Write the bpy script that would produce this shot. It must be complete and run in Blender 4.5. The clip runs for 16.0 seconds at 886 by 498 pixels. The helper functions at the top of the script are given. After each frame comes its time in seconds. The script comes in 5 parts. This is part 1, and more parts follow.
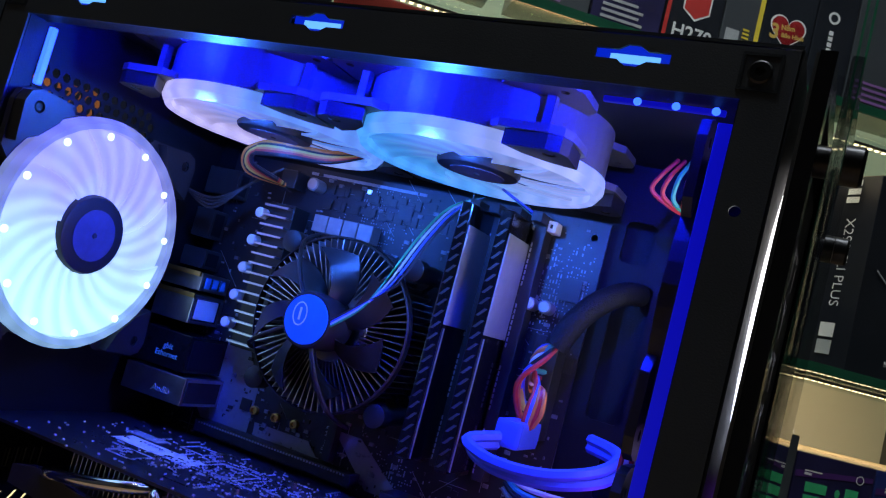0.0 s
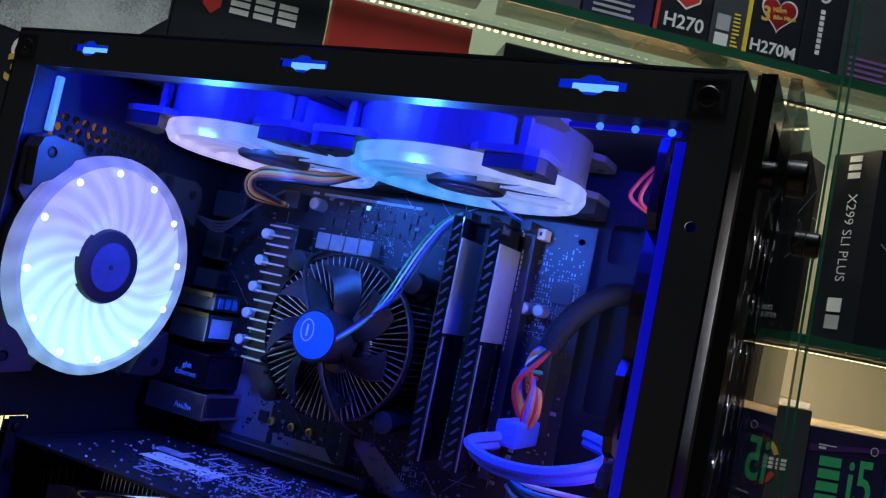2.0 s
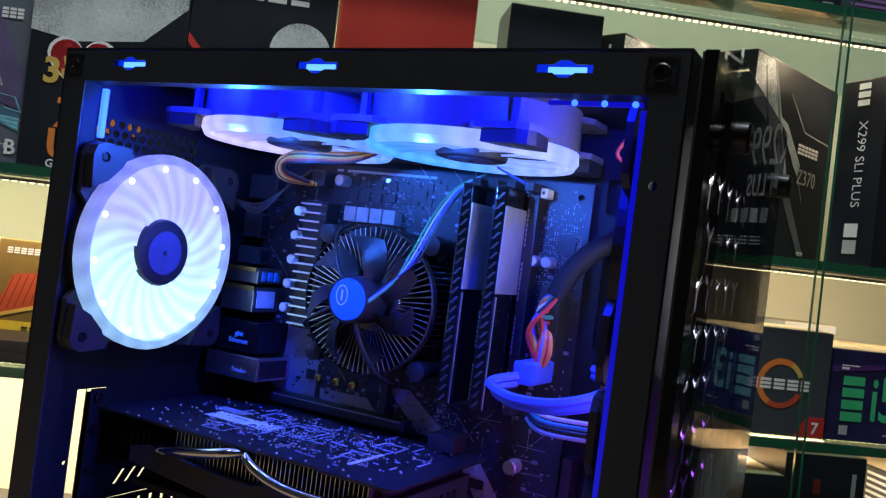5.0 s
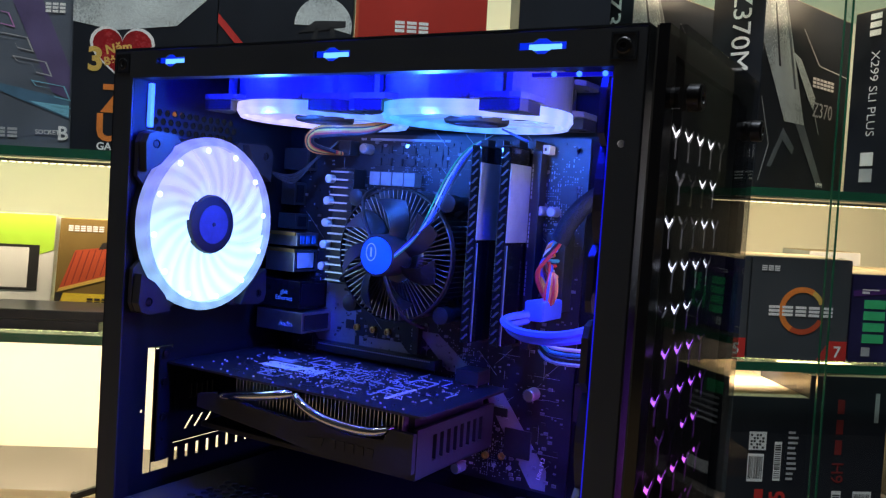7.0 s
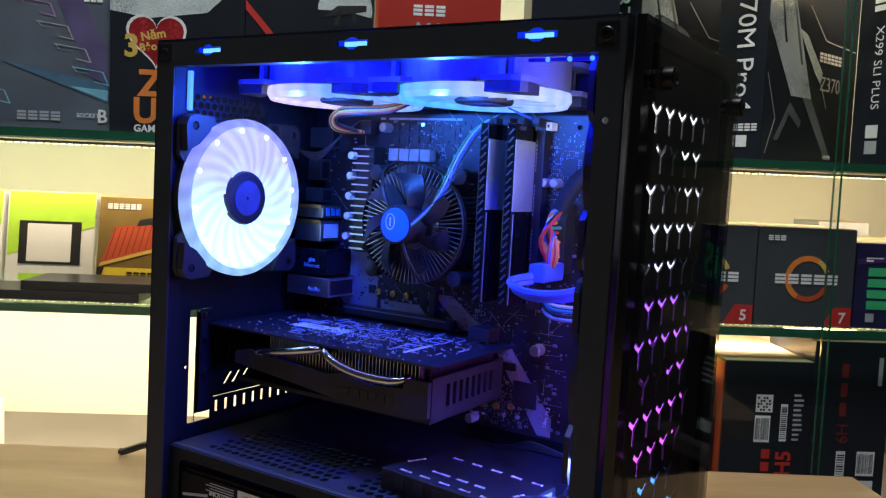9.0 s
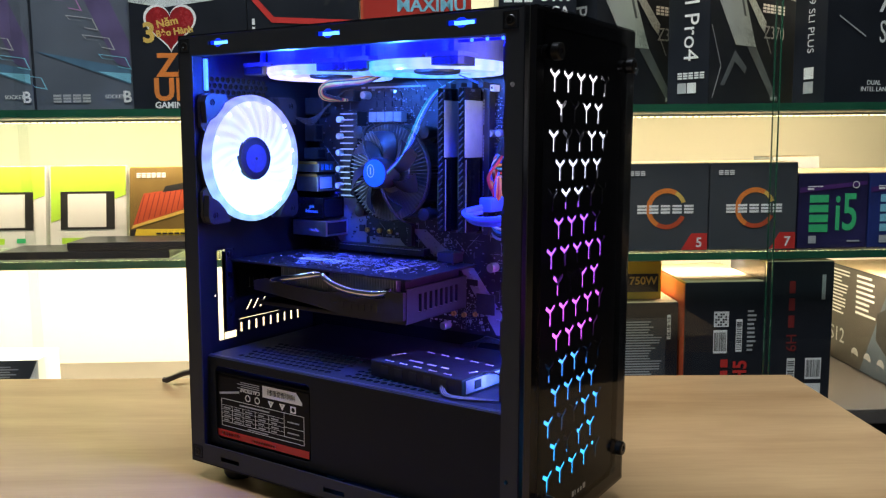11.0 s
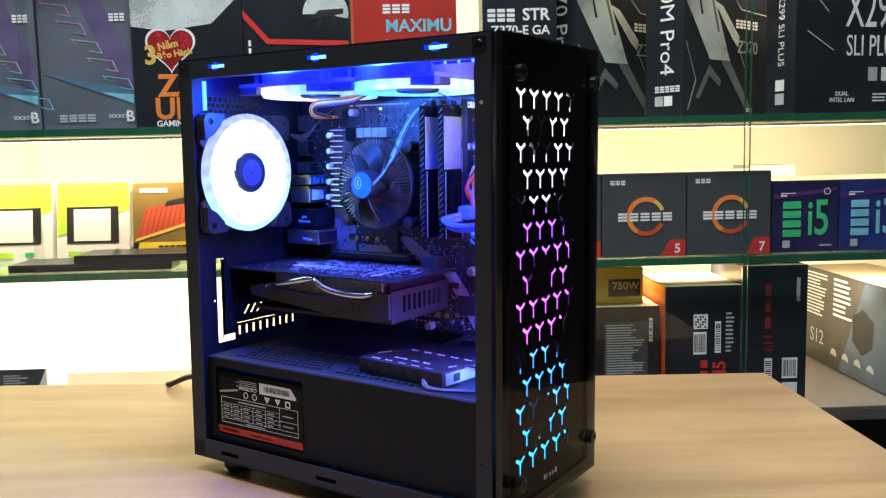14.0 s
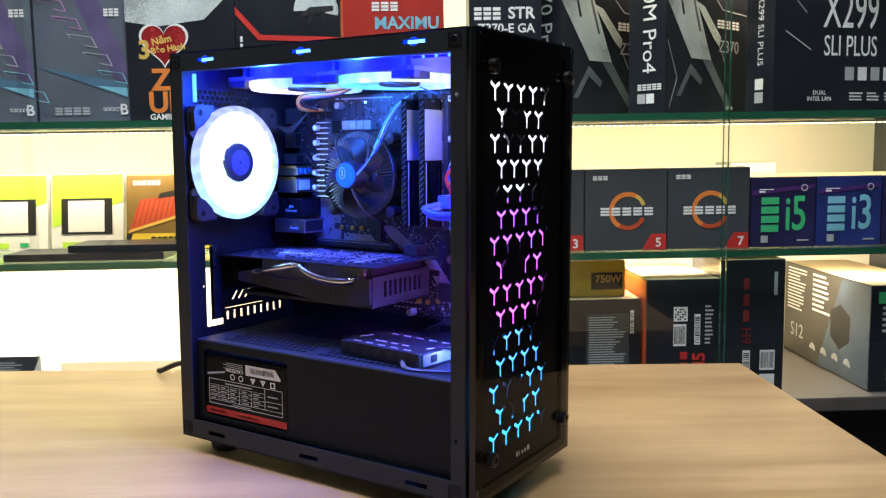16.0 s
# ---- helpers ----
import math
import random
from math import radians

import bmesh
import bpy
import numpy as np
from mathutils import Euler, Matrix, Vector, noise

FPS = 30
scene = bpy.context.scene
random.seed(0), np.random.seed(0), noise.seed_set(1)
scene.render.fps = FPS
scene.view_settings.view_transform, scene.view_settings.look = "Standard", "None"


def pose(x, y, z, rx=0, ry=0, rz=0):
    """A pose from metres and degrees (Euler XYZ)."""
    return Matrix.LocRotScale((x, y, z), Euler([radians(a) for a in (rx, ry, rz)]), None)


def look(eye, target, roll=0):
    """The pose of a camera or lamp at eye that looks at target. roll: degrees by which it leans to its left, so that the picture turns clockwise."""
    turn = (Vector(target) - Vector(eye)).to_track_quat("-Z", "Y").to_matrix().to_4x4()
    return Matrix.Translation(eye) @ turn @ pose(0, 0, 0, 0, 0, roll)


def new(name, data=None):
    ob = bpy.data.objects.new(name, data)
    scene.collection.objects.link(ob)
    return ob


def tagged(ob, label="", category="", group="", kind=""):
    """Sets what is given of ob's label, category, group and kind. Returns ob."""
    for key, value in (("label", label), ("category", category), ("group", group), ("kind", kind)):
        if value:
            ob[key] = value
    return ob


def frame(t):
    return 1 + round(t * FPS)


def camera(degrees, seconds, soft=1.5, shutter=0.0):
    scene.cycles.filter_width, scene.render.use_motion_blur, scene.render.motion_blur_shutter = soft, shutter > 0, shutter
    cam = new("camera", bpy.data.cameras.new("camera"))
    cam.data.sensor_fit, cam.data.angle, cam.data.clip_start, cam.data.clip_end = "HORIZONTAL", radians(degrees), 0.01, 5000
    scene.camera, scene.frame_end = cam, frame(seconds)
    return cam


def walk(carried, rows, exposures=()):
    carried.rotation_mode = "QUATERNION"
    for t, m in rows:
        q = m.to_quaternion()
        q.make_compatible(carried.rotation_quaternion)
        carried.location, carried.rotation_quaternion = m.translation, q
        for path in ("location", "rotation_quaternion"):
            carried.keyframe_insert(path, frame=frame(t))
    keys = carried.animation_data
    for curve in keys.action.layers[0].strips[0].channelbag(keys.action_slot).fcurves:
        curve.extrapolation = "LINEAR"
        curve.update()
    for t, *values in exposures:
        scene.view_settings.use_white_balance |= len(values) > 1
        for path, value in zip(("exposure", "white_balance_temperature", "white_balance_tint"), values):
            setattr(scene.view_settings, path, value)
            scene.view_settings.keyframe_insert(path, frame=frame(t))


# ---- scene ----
from mathutils.geometry import tessellate_polygon

cam = camera(54.5, 16.0, soft=1.25)
PATH = [
    (0, (0.371, -0.266, 0.305), (-0.473, 1.539, 0.478), 15.0),
    (0.5, (0.375, -0.276, 0.307), (-0.475, 1.527, 0.47), 14.1),
    (1, (0.376, -0.279, 0.307), (-0.491, 1.517, 0.453), 13.2),
    (1.5, (0.386, -0.282, 0.314), (-0.49, 1.511, 0.451), 12.4),
    (2, (0.39, -0.285, 0.318), (-0.487, 1.507, 0.456), 11.8),
    (2.5, (0.39, -0.29, 0.32), (-0.493, 1.499, 0.46), 11.6),
    (3, (0.389, -0.291, 0.319), (-0.501, 1.495, 0.46), 11.4),
    (3.2, (0.389, -0.293, 0.32), (-0.5, 1.494, 0.456), 11.1),
    (5.3, (0.432, -0.338, 0.324), (-0.517, 1.423, 0.307), 6.7),
    (5.5, (0.437, -0.345, 0.321), (-0.524, 1.408, 0.279), 6.4),
    (6, (0.445, -0.36, 0.325), (-0.54, 1.379, 0.243), 5.8),
    (6.5, (0.45, -0.37, 0.326), (-0.553, 1.358, 0.236), 5.3),
    (7, (0.468, -0.375, 0.329), (-0.543, 1.347, 0.223), 3.8),
    (7.5, (0.484, -0.385, 0.33), (-0.539, 1.329, 0.208), 2.7),
    (8, (0.491, -0.399, 0.332), (-0.546, 1.306, 0.201), 2.4),
    (8.5, (0.502, -0.413, 0.327), (-0.546, 1.285, 0.182), 2.8),
    (9, (0.506, -0.42, 0.326), (-0.551, 1.27, 0.166), 3.2),
    (9.5, (0.523, -0.437, 0.327), (-0.541, 1.247, 0.147), 2.2),
    (10, (0.561, -0.473, 0.326), (-0.516, 1.195, 0.088), 1.0),
    (10.2, (0.577, -0.488, 0.324), (-0.503, 1.175, 0.066), 0.4),
    (12.3, (0.67, -0.577, 0.323), (-0.414, 1.087, 0.08), 0.1),
    (12.5, (0.671, -0.578, 0.324), (-0.413, 1.086, 0.085), 0.0),
    (13, (0.675, -0.582, 0.323), (-0.411, 1.082, 0.09), -0.1),
    (13.5, (0.678, -0.582, 0.323), (-0.408, 1.082, 0.095), -0.5),
    (14, (0.679, -0.58, 0.323), (-0.407, 1.084, 0.099), -0.5),
    (14.5, (0.679, -0.583, 0.324), (-0.407, 1.083, 0.107), -0.4),
    (15, (0.679, -0.584, 0.322), (-0.406, 1.082, 0.105), 0.1),
    (15.5, (0.685, -0.588, 0.315), (-0.395, 1.08, 0.086), 0.3),
    (16, (0.711, -0.6, 0.315), (-0.367, 1.069, 0.09), -0.1),
]
# the phone's exposure opens up as it backs away
EXPOSURES = [(0, -1.5), (1.5, -1.5), (3, -1.45), (5.5, -1.05), (7.5, -0.95), (9, -0.9), (10, -0.85), (12.4, 0), (16, 0)]
walk(cam, [(t, look(eye, target, roll)) for t, eye, target, roll in PATH], EXPOSURES)

# ---- world and light ----
world = bpy.data.worlds.new("room_air")
scene.world = world
world.use_nodes = True
world.node_tree.nodes["Background"].inputs[0].default_value = (0.55, 0.62, 0.75, 1)
world.node_tree.nodes["Background"].inputs[1].default_value = 0.1

# frame of the display cabinet: x along the shelves, y into the cabinet, z up
SHELF = Matrix.Translation((0.361, 0.893, 0)) @ pose(0, 0, 0, 0, -0.8, 35)


def area(name, m, sx, sy, watts, colour):
    d = bpy.data.lights.new(name, "AREA")
    d.shape, d.size, d.size_y, d.energy, d.color = "RECTANGLE", sx, sy, watts, colour
    ob = new(name, d)
    ob.matrix_world = m
    return ob


def bulb(name, place, watts, colour, size=0.02):
    d = bpy.data.lights.new(name, "POINT")
    d.energy, d.color, d.shadow_soft_size = watts, colour, size
    ob = new(name, d)
    ob.location = place
    return ob


WARM = (1.0, 0.78, 0.54)
# ceiling panels of the shop
area("ceiling_lamp_light", SHELF @ pose(-0.35, -1.6, 2.05, 0, 0, 0), 1.2, 0.3, 8, (0.86, 0.94, 1.0))
area("ceiling_lamp_light", SHELF @ pose(-0.7, -0.65, 2.05, 0, 0, 0), 1.2, 0.3, 76, (0.86, 0.94, 1.0))
# strips under the cabinet's shelves
area("strip_light", SHELF @ pose(-0.65, 0.1, 0.361, 25, 0, 0), 1.95, 0.012, 9, WARM)
area("strip_light", SHELF @ pose(-0.65, 0.1, 0.1345, 25, 0, 0), 1.95, 0.012, 26, WARM)
area("strip_light", SHELF @ pose(-0.65, 0.07, 0.681, 25, 0, 0), 1.95, 0.012, 9, WARM)

# ---- materials ----


def mat(name, colour, rough=0.5, metal=0.0, vary=0.12, scale=40.0, bump=0.0, fine=400.0, spec=0.5, coat=0.0):
    m = bpy.data.materials.new(name)
    m.use_nodes = True
    n, l = m.node_tree.nodes, m.node_tree.links
    b = n["Principled BSDF"]
    b.inputs["Metallic"].default_value = metal
    b.inputs["Specular IOR Level"].default_value = spec
    b.inputs["Coat Weight"].default_value = coat
    co = n.new("ShaderNodeTexCoord")
    n1, n2 = n.new("ShaderNodeTexNoise"), n.new("ShaderNodeTexNoise")
    n1.inputs["Scale"].default_value, n2.inputs["Scale"].default_value = scale, fine
    n1.inputs["Detail"].default_value = 4
    l.new(co.outputs["Object"], n1.inputs["Vector"]), l.new(co.outputs["Object"], n2.inputs["Vector"])
    mix = n.new("ShaderNodeMath")
    mix.operation = "MULTIPLY_ADD"
    l.new(n2.outputs["Fac"], mix.inputs[0])
    mix.inputs[1].default_value = 0.35
    l.new(n1.outputs["Fac"], mix.inputs[2])
    ramp = n.new("ShaderNodeValToRGB")
    ramp.color_ramp.elements[0].position, ramp.color_ramp.elements[1].position = 0.4, 0.95
    lo, hi = 1 - vary, 1 + vary
    ramp.color_ramp.elements[0].color = (colour[0] * lo, colour[1] * lo, colour[2] * lo, 1)
    ramp.color_ramp.elements[1].color = (min(1, colour[0] * hi), min(1, colour[1] * hi), min(1, colour[2] * hi), 1)
    l.new(mix.outputs[0], ramp.inputs[0])
    l.new(ramp.outputs[0], b.inputs["Base Color"])
    r = n.new("ShaderNodeMapRange")
    r.inputs["To Min"].default_value, r.inputs["To Max"].default_value = max(0.02, rough * 0.8), min(1, rough * 1.2)
    l.new(mix.outputs[0], r.inputs["Value"])
    l.new(r.outputs[0], b.inputs["Roughness"])
    if bump:
        bp = n.new("ShaderNodeBump")
        bp.inputs["Strength"].default_value, bp.inputs["Distance"].default_value = bump, 0.0005
        l.new(n2.outputs["Fac"], bp.inputs["Height"])
        l.new(bp.outputs[0], b.inputs["Normal"])
    return m


def glow(name, colour, strength):
    m = bpy.data.materials.new(name)
    m.use_nodes = True
    n, l = m.node_tree.nodes, m.node_tree.links
    b = n["Principled BSDF"]
    b.inputs["Base Color"].default_value = (0.04, 0.04, 0.05, 1)
    b.inputs["Roughness"].default_value = 0.35
    b.inputs["Emission Color"].default_value = (*colour, 1)
    b.inputs["Emission Strength"].default_value = strength
    return m


def glass(name, tint, rough=0.0, base=0.04, power=5.0):
    """A clear pane: mostly straight through, with a mirror-like gloss that grows at grazing angles."""
    m = bpy.data.materials.new(name)
    m.use_nodes = True
    n, l = m.node_tree.nodes, m.node_tree.links
    n.clear()
    out, mixs = n.new("ShaderNodeOutputMaterial"), n.new("ShaderNodeMixShader")
    tr, gl, lw = n.new("ShaderNodeBsdfTransparent"), n.new("ShaderNodeBsdfGlossy"), n.new("ShaderNodeLayerWeight")
    pw, fr = n.new("ShaderNodeMath"), n.new("ShaderNodeMath")
    pw.operation, pw.inputs[1].default_value = "POWER", power
    fr.operation, fr.inputs[1].default_value, fr.inputs[2].default_value = "MULTIPLY_ADD", 0.95, base
    lw.inputs["Blend"].default_value = 0.5
    l.new(lw.outputs["Facing"], pw.inputs[0]), l.new(pw.outputs[0], fr.inputs[0])
    tr.inputs[0].default_value = (*tint, 1)
    gl.inputs["Roughness"].default_value = rough
    l.new(fr.outputs[0], mixs.inputs[0]), l.new(tr.outputs[0], mixs.inputs[1]), l.new(gl.outputs[0], mixs.inputs[2])
    l.new(mixs.outputs[0], out.inputs[0])
    return m


def wood(name):
    m = bpy.data.materials.new(name)
    m.use_nodes = True
    n, l = m.node_tree.nodes, m.node_tree.links
    b = n["Principled BSDF"]
    co, mp = n.new("ShaderNodeTexCoord"), n.new("ShaderNodeMapping")
    mp.inputs["Scale"].default_value = (1.6, 14, 14)
    l.new(co.outputs["Object"], mp.inputs[0])
    n1, n2, n3 = n.new("ShaderNodeTexNoise"), n.new("ShaderNodeTexNoise"), n.new("ShaderNodeTexNoise")
    n1.inputs["Scale"].default_value, n1.inputs["Detail"].default_value, n1.inputs["Distortion"].default_value = 1.1, 6, 0.6
    n2.inputs["Scale"].default_value, n2.inputs["Detail"].default_value = 14, 8
    n3.inputs["Scale"].default_value = 2.0
    l.new(mp.outputs[0], n1.inputs["Vector"]), l.new(mp.outputs[0], n2.inputs["Vector"]), l.new(co.outputs["Object"], n3.inputs["Vector"])
    add = n.new("ShaderNodeMath")
    add.operation = "MULTIPLY_ADD"
    add.inputs[1].default_value = 0.25
    l.new(n2.outputs["Fac"], add.inputs[0]), l.new(n1.outputs["Fac"], add.inputs[2])
    ramp = n.new("ShaderNodeValToRGB")
    ramp.color_ramp.elements[0].position, ramp.color_ramp.elements[0].color = 0.42, (0.27, 0.155, 0.07, 1)
    ramp.color_ramp.elements[1].position, ramp.color_ramp.elements[1].color = 0.82, (0.44, 0.285, 0.145, 1)
    l.new(add.outputs[0], ramp.inputs[0]), l.new(ramp.outputs[0], b.inputs["Base Color"])
    r = n.new("ShaderNodeMapRange")
    r.inputs["To Min"].default_value, r.inputs["To Max"].default_value = 0.26, 0.42
    l.new(n3.outputs["Fac"], r.inputs["Value"]), l.new(r.outputs[0], b.inputs["Roughness"])
    bp = n.new("ShaderNodeBump")
    bp.inputs["Strength"].default_value, bp.inputs["Distance"].default_value = 0.08, 0.0006
    l.new(n2.outputs["Fac"], bp.inputs["Height"]), l.new(bp.outputs[0], b.inputs["Normal"])
    return m


STEEL = mat("black_powder_coat", (0.0075, 0.0098, 0.0138), 0.46, 0, 0.15, 25, 0.25, 1500, spec=0.17)
# lighter copy of STEEL: light caught by frame and shroud top, painted in
LITSTEEL = mat("lit_satin_black", (0.024, 0.0285, 0.036), 0.42, 0, 0.12, 25, 0.2, 1500, spec=0.28)
PLASTIC = mat("black_plastic", (0.012, 0.012, 0.014), 0.45, 0, 0.2, 60, 0.1, 900)
GLOSSBLACK = mat("gloss_black", (0.006, 0.006, 0.007), 0.12, 0, 0.2, 30)
SCREW = mat("dark_screw", (0.03, 0.03, 0.032), 0.3, 0.9, 0.2, 200)
CHROME = mat("chrome", (0.75, 0.75, 0.77), 0.12, 1.0, 0.08, 80)
ALU = mat("aluminium", (0.62, 0.63, 0.66), 0.32, 1.0, 0.12, 150)
BRASS = mat("brass", (0.75, 0.48, 0.15), 0.35, 1.0, 0.15, 300)
FANBLACK = mat("fan_frame_plastic", (0.09, 0.09, 0.095), 0.4, 0, 0.15, 60)
PCB = mat("dark_circuit_board", (0.015, 0.014, 0.019), 0.36, 0, 0.35, 70, 0.2, 900)
PCBGREY = mat("grey_board_print", (0.22, 0.22, 0.24), 0.45, 0, 0.15, 60)
CHIP = mat("chip_black", (0.02, 0.02, 0.022), 0.4, 0, 0.2, 200)
SOLDER = mat("solder_marks", (0.36, 0.36, 0.4), 0.35, 0.4, 0.2, 300)
CHOKE = mat("grey_choke", (0.32, 0.33, 0.35), 0.35, 0.3, 0.15, 150)
SILVER = mat("brushed_silver", (0.42, 0.44, 0.48), 0.38, 0.45, 0.1, 120)
WHITE = mat("white_print", (0.8, 0.8, 0.8), 0.5, 0, 0.05, 80)
GREYPRINT = mat("grey_print", (0.42, 0.43, 0.45), 0.5, 0, 0.1, 80)
RED = mat("red_print", (0.55, 0.03, 0.025), 0.45, 0, 0.1, 60)
ORANGE = mat("orange_print", (0.75, 0.22, 0.04), 0.45, 0, 0.1, 60)
GOLD = mat("gold_print", (0.75, 0.5, 0.12), 0.4, 0.2, 0.1, 60)
GREEN = mat("green_print", (0.05, 0.5, 0.2), 0.45, 0, 0.1, 60)
LIME = mat("lime_print", (0.45, 0.75, 0.06), 0.45, 0, 0.1, 60)
BLUE = mat("blue_print", (0.05, 0.25, 0.7), 0.45, 0, 0.1, 60)
SKY = mat("light_blue_print", (0.2, 0.5, 0.65), 0.45, 0, 0.2, 30)
YELLOW = mat("yellow_print", (0.8, 0.6, 0.05), 0.45, 0, 0.1, 60)
VIOLETLINE = mat("pink_outline_print", (0.5, 0.22, 0.5), 0.4, 0, 0.2, 30)
VIOLETHAZE = mat("violet_haze_print", (0.11, 0.085, 0.19), 0.35, 0, 0.3, 20)
SKYDIM = mat("dim_blue_print", (0.08, 0.17, 0.27), 0.4, 0, 0.3, 20)
HEARTRED = mat("dark_red_sticker", (0.3, 0.018, 0.022), 0.25, 0, 0.5, 30)
HATCH = mat("dim_hatch_print", (0.042, 0.044, 0.05), 0.35, 0, 0.2, 80)
DULLSILVER = mat("dull_silver_card", (0.16, 0.175, 0.19), 0.3, 0.1, 0.45, 12)
DARKCARD = mat("black_card", (0.015, 0.0175, 0.0245), 0.28, 0, 0.3, 12, spec=0.36)
DIMMARK = mat("dull_board_parts", (0.2, 0.2, 0.22), 0.4, 0.2, 0.4, 400)
BOARDMARK = mat("pale_board_parts", (0.6, 0.6, 0.66), 0.35, 0.3, 0.3, 400)
GREYCARD = mat("slate_card", (0.05, 0.056, 0.066), 0.38, 0, 0.12, 14)
# lightened and blued for the haze reflected in the glass door
HAZESLATE = mat("hazed_blue_grey_card", (0.105, 0.122, 0.158), 0.3, 0, 0.35, 7)
NAVYCARD = mat("navy_card", (0.021, 0.018, 0.075), 0.3, 0, 0.5, 18)
BLUECARD = mat("blue_card", (0.02, 0.034, 0.17), 0.3, 0, 0.5, 18)
REDCARD = mat("red_card", (0.42, 0.03, 0.02), 0.35, 0, 0.2, 10)
ORANGERED = mat("orange_red_card", (0.5, 0.08, 0.03), 0.4, 0, 0.1, 30)
# bright and dark patches painted into the silver for its metallic sheen
SHEENSILVER = mat("sheen_silver_card", (0.55, 0.6, 0.64), 0.26, 0.15, 0.7, 7)
DIMRED = mat("dim_red_print", (0.2, 0.02, 0.02), 0.4, 0, 0.15, 40)
KRAFT = mat("kraft_card", (0.45, 0.34, 0.2), 0.7, 0, 0.1, 60)
CREAM = mat("cream_paint", (0.8, 0.75, 0.6), 0.6, 0, 0.03, 6, 0.1, 300)
WALL = mat("shop_wall_paint", (0.06, 0.06, 0.065), 0.7, 0, 0.05, 4)
MARBLE = mat("grey_marble", (0.1, 0.09, 0.085), 0.3, 0, 0.35, 9)
WOOD = wood("walnut_laminate")
GLASSEDGE = mat("green_glass_edge", (0.015, 0.09, 0.05), 0.15, 0, 0.2, 20, spec=0.7)
CLEAR = glass("cabinet_glass", (0.97, 0.985, 0.975))
SMOKE = glass("smoked_glass", (0.62, 0.62, 0.64), base=0.012, power=7.0)
SHELFGLASS = glass("shelf_glass", (0.8, 0.93, 0.86))
LED = glow("strip_diodes", (1.0, 0.82, 0.45), 9)

# ---- mesh helpers ----


class Geo:
    """Collects points and faces; every method adds one closed form."""

    def __init__(self):
        self.v, self.f = [], []

    def put(self, v, f, m=None):
        k = len(self.v)
        self.v += [tuple(m @ Vector(p)) if m else tuple(p) for p in v]
        self.f += [tuple(i + k for i in q) for q in f]
        return self

    def box(self, x0, x1, y0, y1, z0, z1, c=0.0, m=None):
        if c <= 0:
            v = [(x, y, z) for x in (x0, x1) for y in (y0, y1) for z in (z0, z1)]
            return self.put(v, [(0, 1, 3, 2), (4, 6, 7, 5), (0, 4, 5, 1), (2, 3, 7, 6), (0, 2, 6, 4), (1, 5, 7, 3)], m)
        b = bmesh.new()
        bmesh.ops.create_cube(b, size=1)
        for p in b.verts:
            p.co = Vector(((x0 + x1) / 2 + p.co.x * (x1 - x0), (y0 + y1) / 2 + p.co.y * (y1 - y0), (z0 + z1) / 2 + p.co.z * (z1 - z0)))
        bmesh.ops.bevel(b, geom=b.edges[:], offset=c, segments=2, profile=0.6, affect="EDGES")
        b.verts.index_update()
        self.put([p.co[:] for p in b.verts], [[q.index for q in f.verts] for f in b.faces], m)
        b.free()
        return self

    def lathe(self, rings, m=None, n=32, cap=True):
        """rings: (radius, height) from bottom to top, round the z axis."""
        v, f = [], []
        for r, h in rings:
            v += [(r * math.cos(2 * math.pi * i / n), r * math.sin(2 * math.pi * i / n), h) for i in range(n)]
        for k in range(len(rings) - 1):
            f += [(k * n + i, k * n + (i + 1) % n, (k + 1) * n + (i + 1) % n, (k + 1) * n + i) for i in range(n)]
        if cap:
            f += [tuple(reversed(range(n))), tuple(range((len(rings) - 1) * n, len(rings) * n))]
        return self.put(v, f, m)

    def loop(self, rings, m=None, n=48):
        """A ring whose closed section is given by (radius, height)."""
        k = len(rings)
        v, f = [], []
        for i in range(n):
            a = 2 * math.pi * i / n
            v += [(r * math.cos(a), r * math.sin(a), h) for r, h in rings]
        for i in range(n):
            j = (i + 1) % n
            f += [(i * k + q, j * k + q, j * k + (q + 1) % k, i * k + (q + 1) % k) for q in range(k)]
        return self.put(v, f, m)

    def tube(self, pts, r, n=8, m=None):
        pts = [Vector(p) for p in pts]
        fine = []
        for i in range(len(pts) - 1):
            p0, p1, p2, p3 = pts[max(i - 1, 0)], pts[i], pts[i + 1], pts[min(i + 2, len(pts) - 1)]
            for s in range(6):
                t = s / 6
                fine.append(0.5 * ((2 * p1) + (p2 - p0) * t + (2 * p0 - 5 * p1 + 4 * p2 - p3) * t * t + (3 * p1 - p0 - 3 * p2 + p3) * t ** 3))
        fine.append(pts[-1])
        v, f = [], []
        side = None
        for i, p in enumerate(fine):
            d = (fine[min(i + 1, len(fine) - 1)] - fine[max(i - 1, 0)]).normalized()
            if side is None:
                side = d.orthogonal().normalized()
            side = (side - d * side.dot(d)).normalized()
            up = d.cross(side)
            v += [tuple(p + r * (math.cos(2 * math.pi * j / n) * side + math.sin(2 * math.pi * j / n) * up)) for j in range(n)]
        for i in range(len(fine) - 1):
            f += [(i * n + j, i * n + (j + 1) % n, (i + 1) * n + (j + 1) % n, (i + 1) * n + j) for j in range(n)]
        f += [tuple(reversed(range(n))), tuple(range((len(fine) - 1) * n, len(fine) * n))]
        return self.put(v, f, m)

    def plate(self, outline, holes, depth, m=None):
        """A flat plate in x, y from z = 0 to depth, with holes through it."""
        loops = [[Vector((x, y, 0)) for x, y in q] for q in (outline, *holes)]
        tris = tessellate_polygon(loops)
        flat = [p for q in loops for p in q]
        k = len(flat)
        v = [p[:] for p in flat] + [(p.x, p.y, depth) for p in flat]
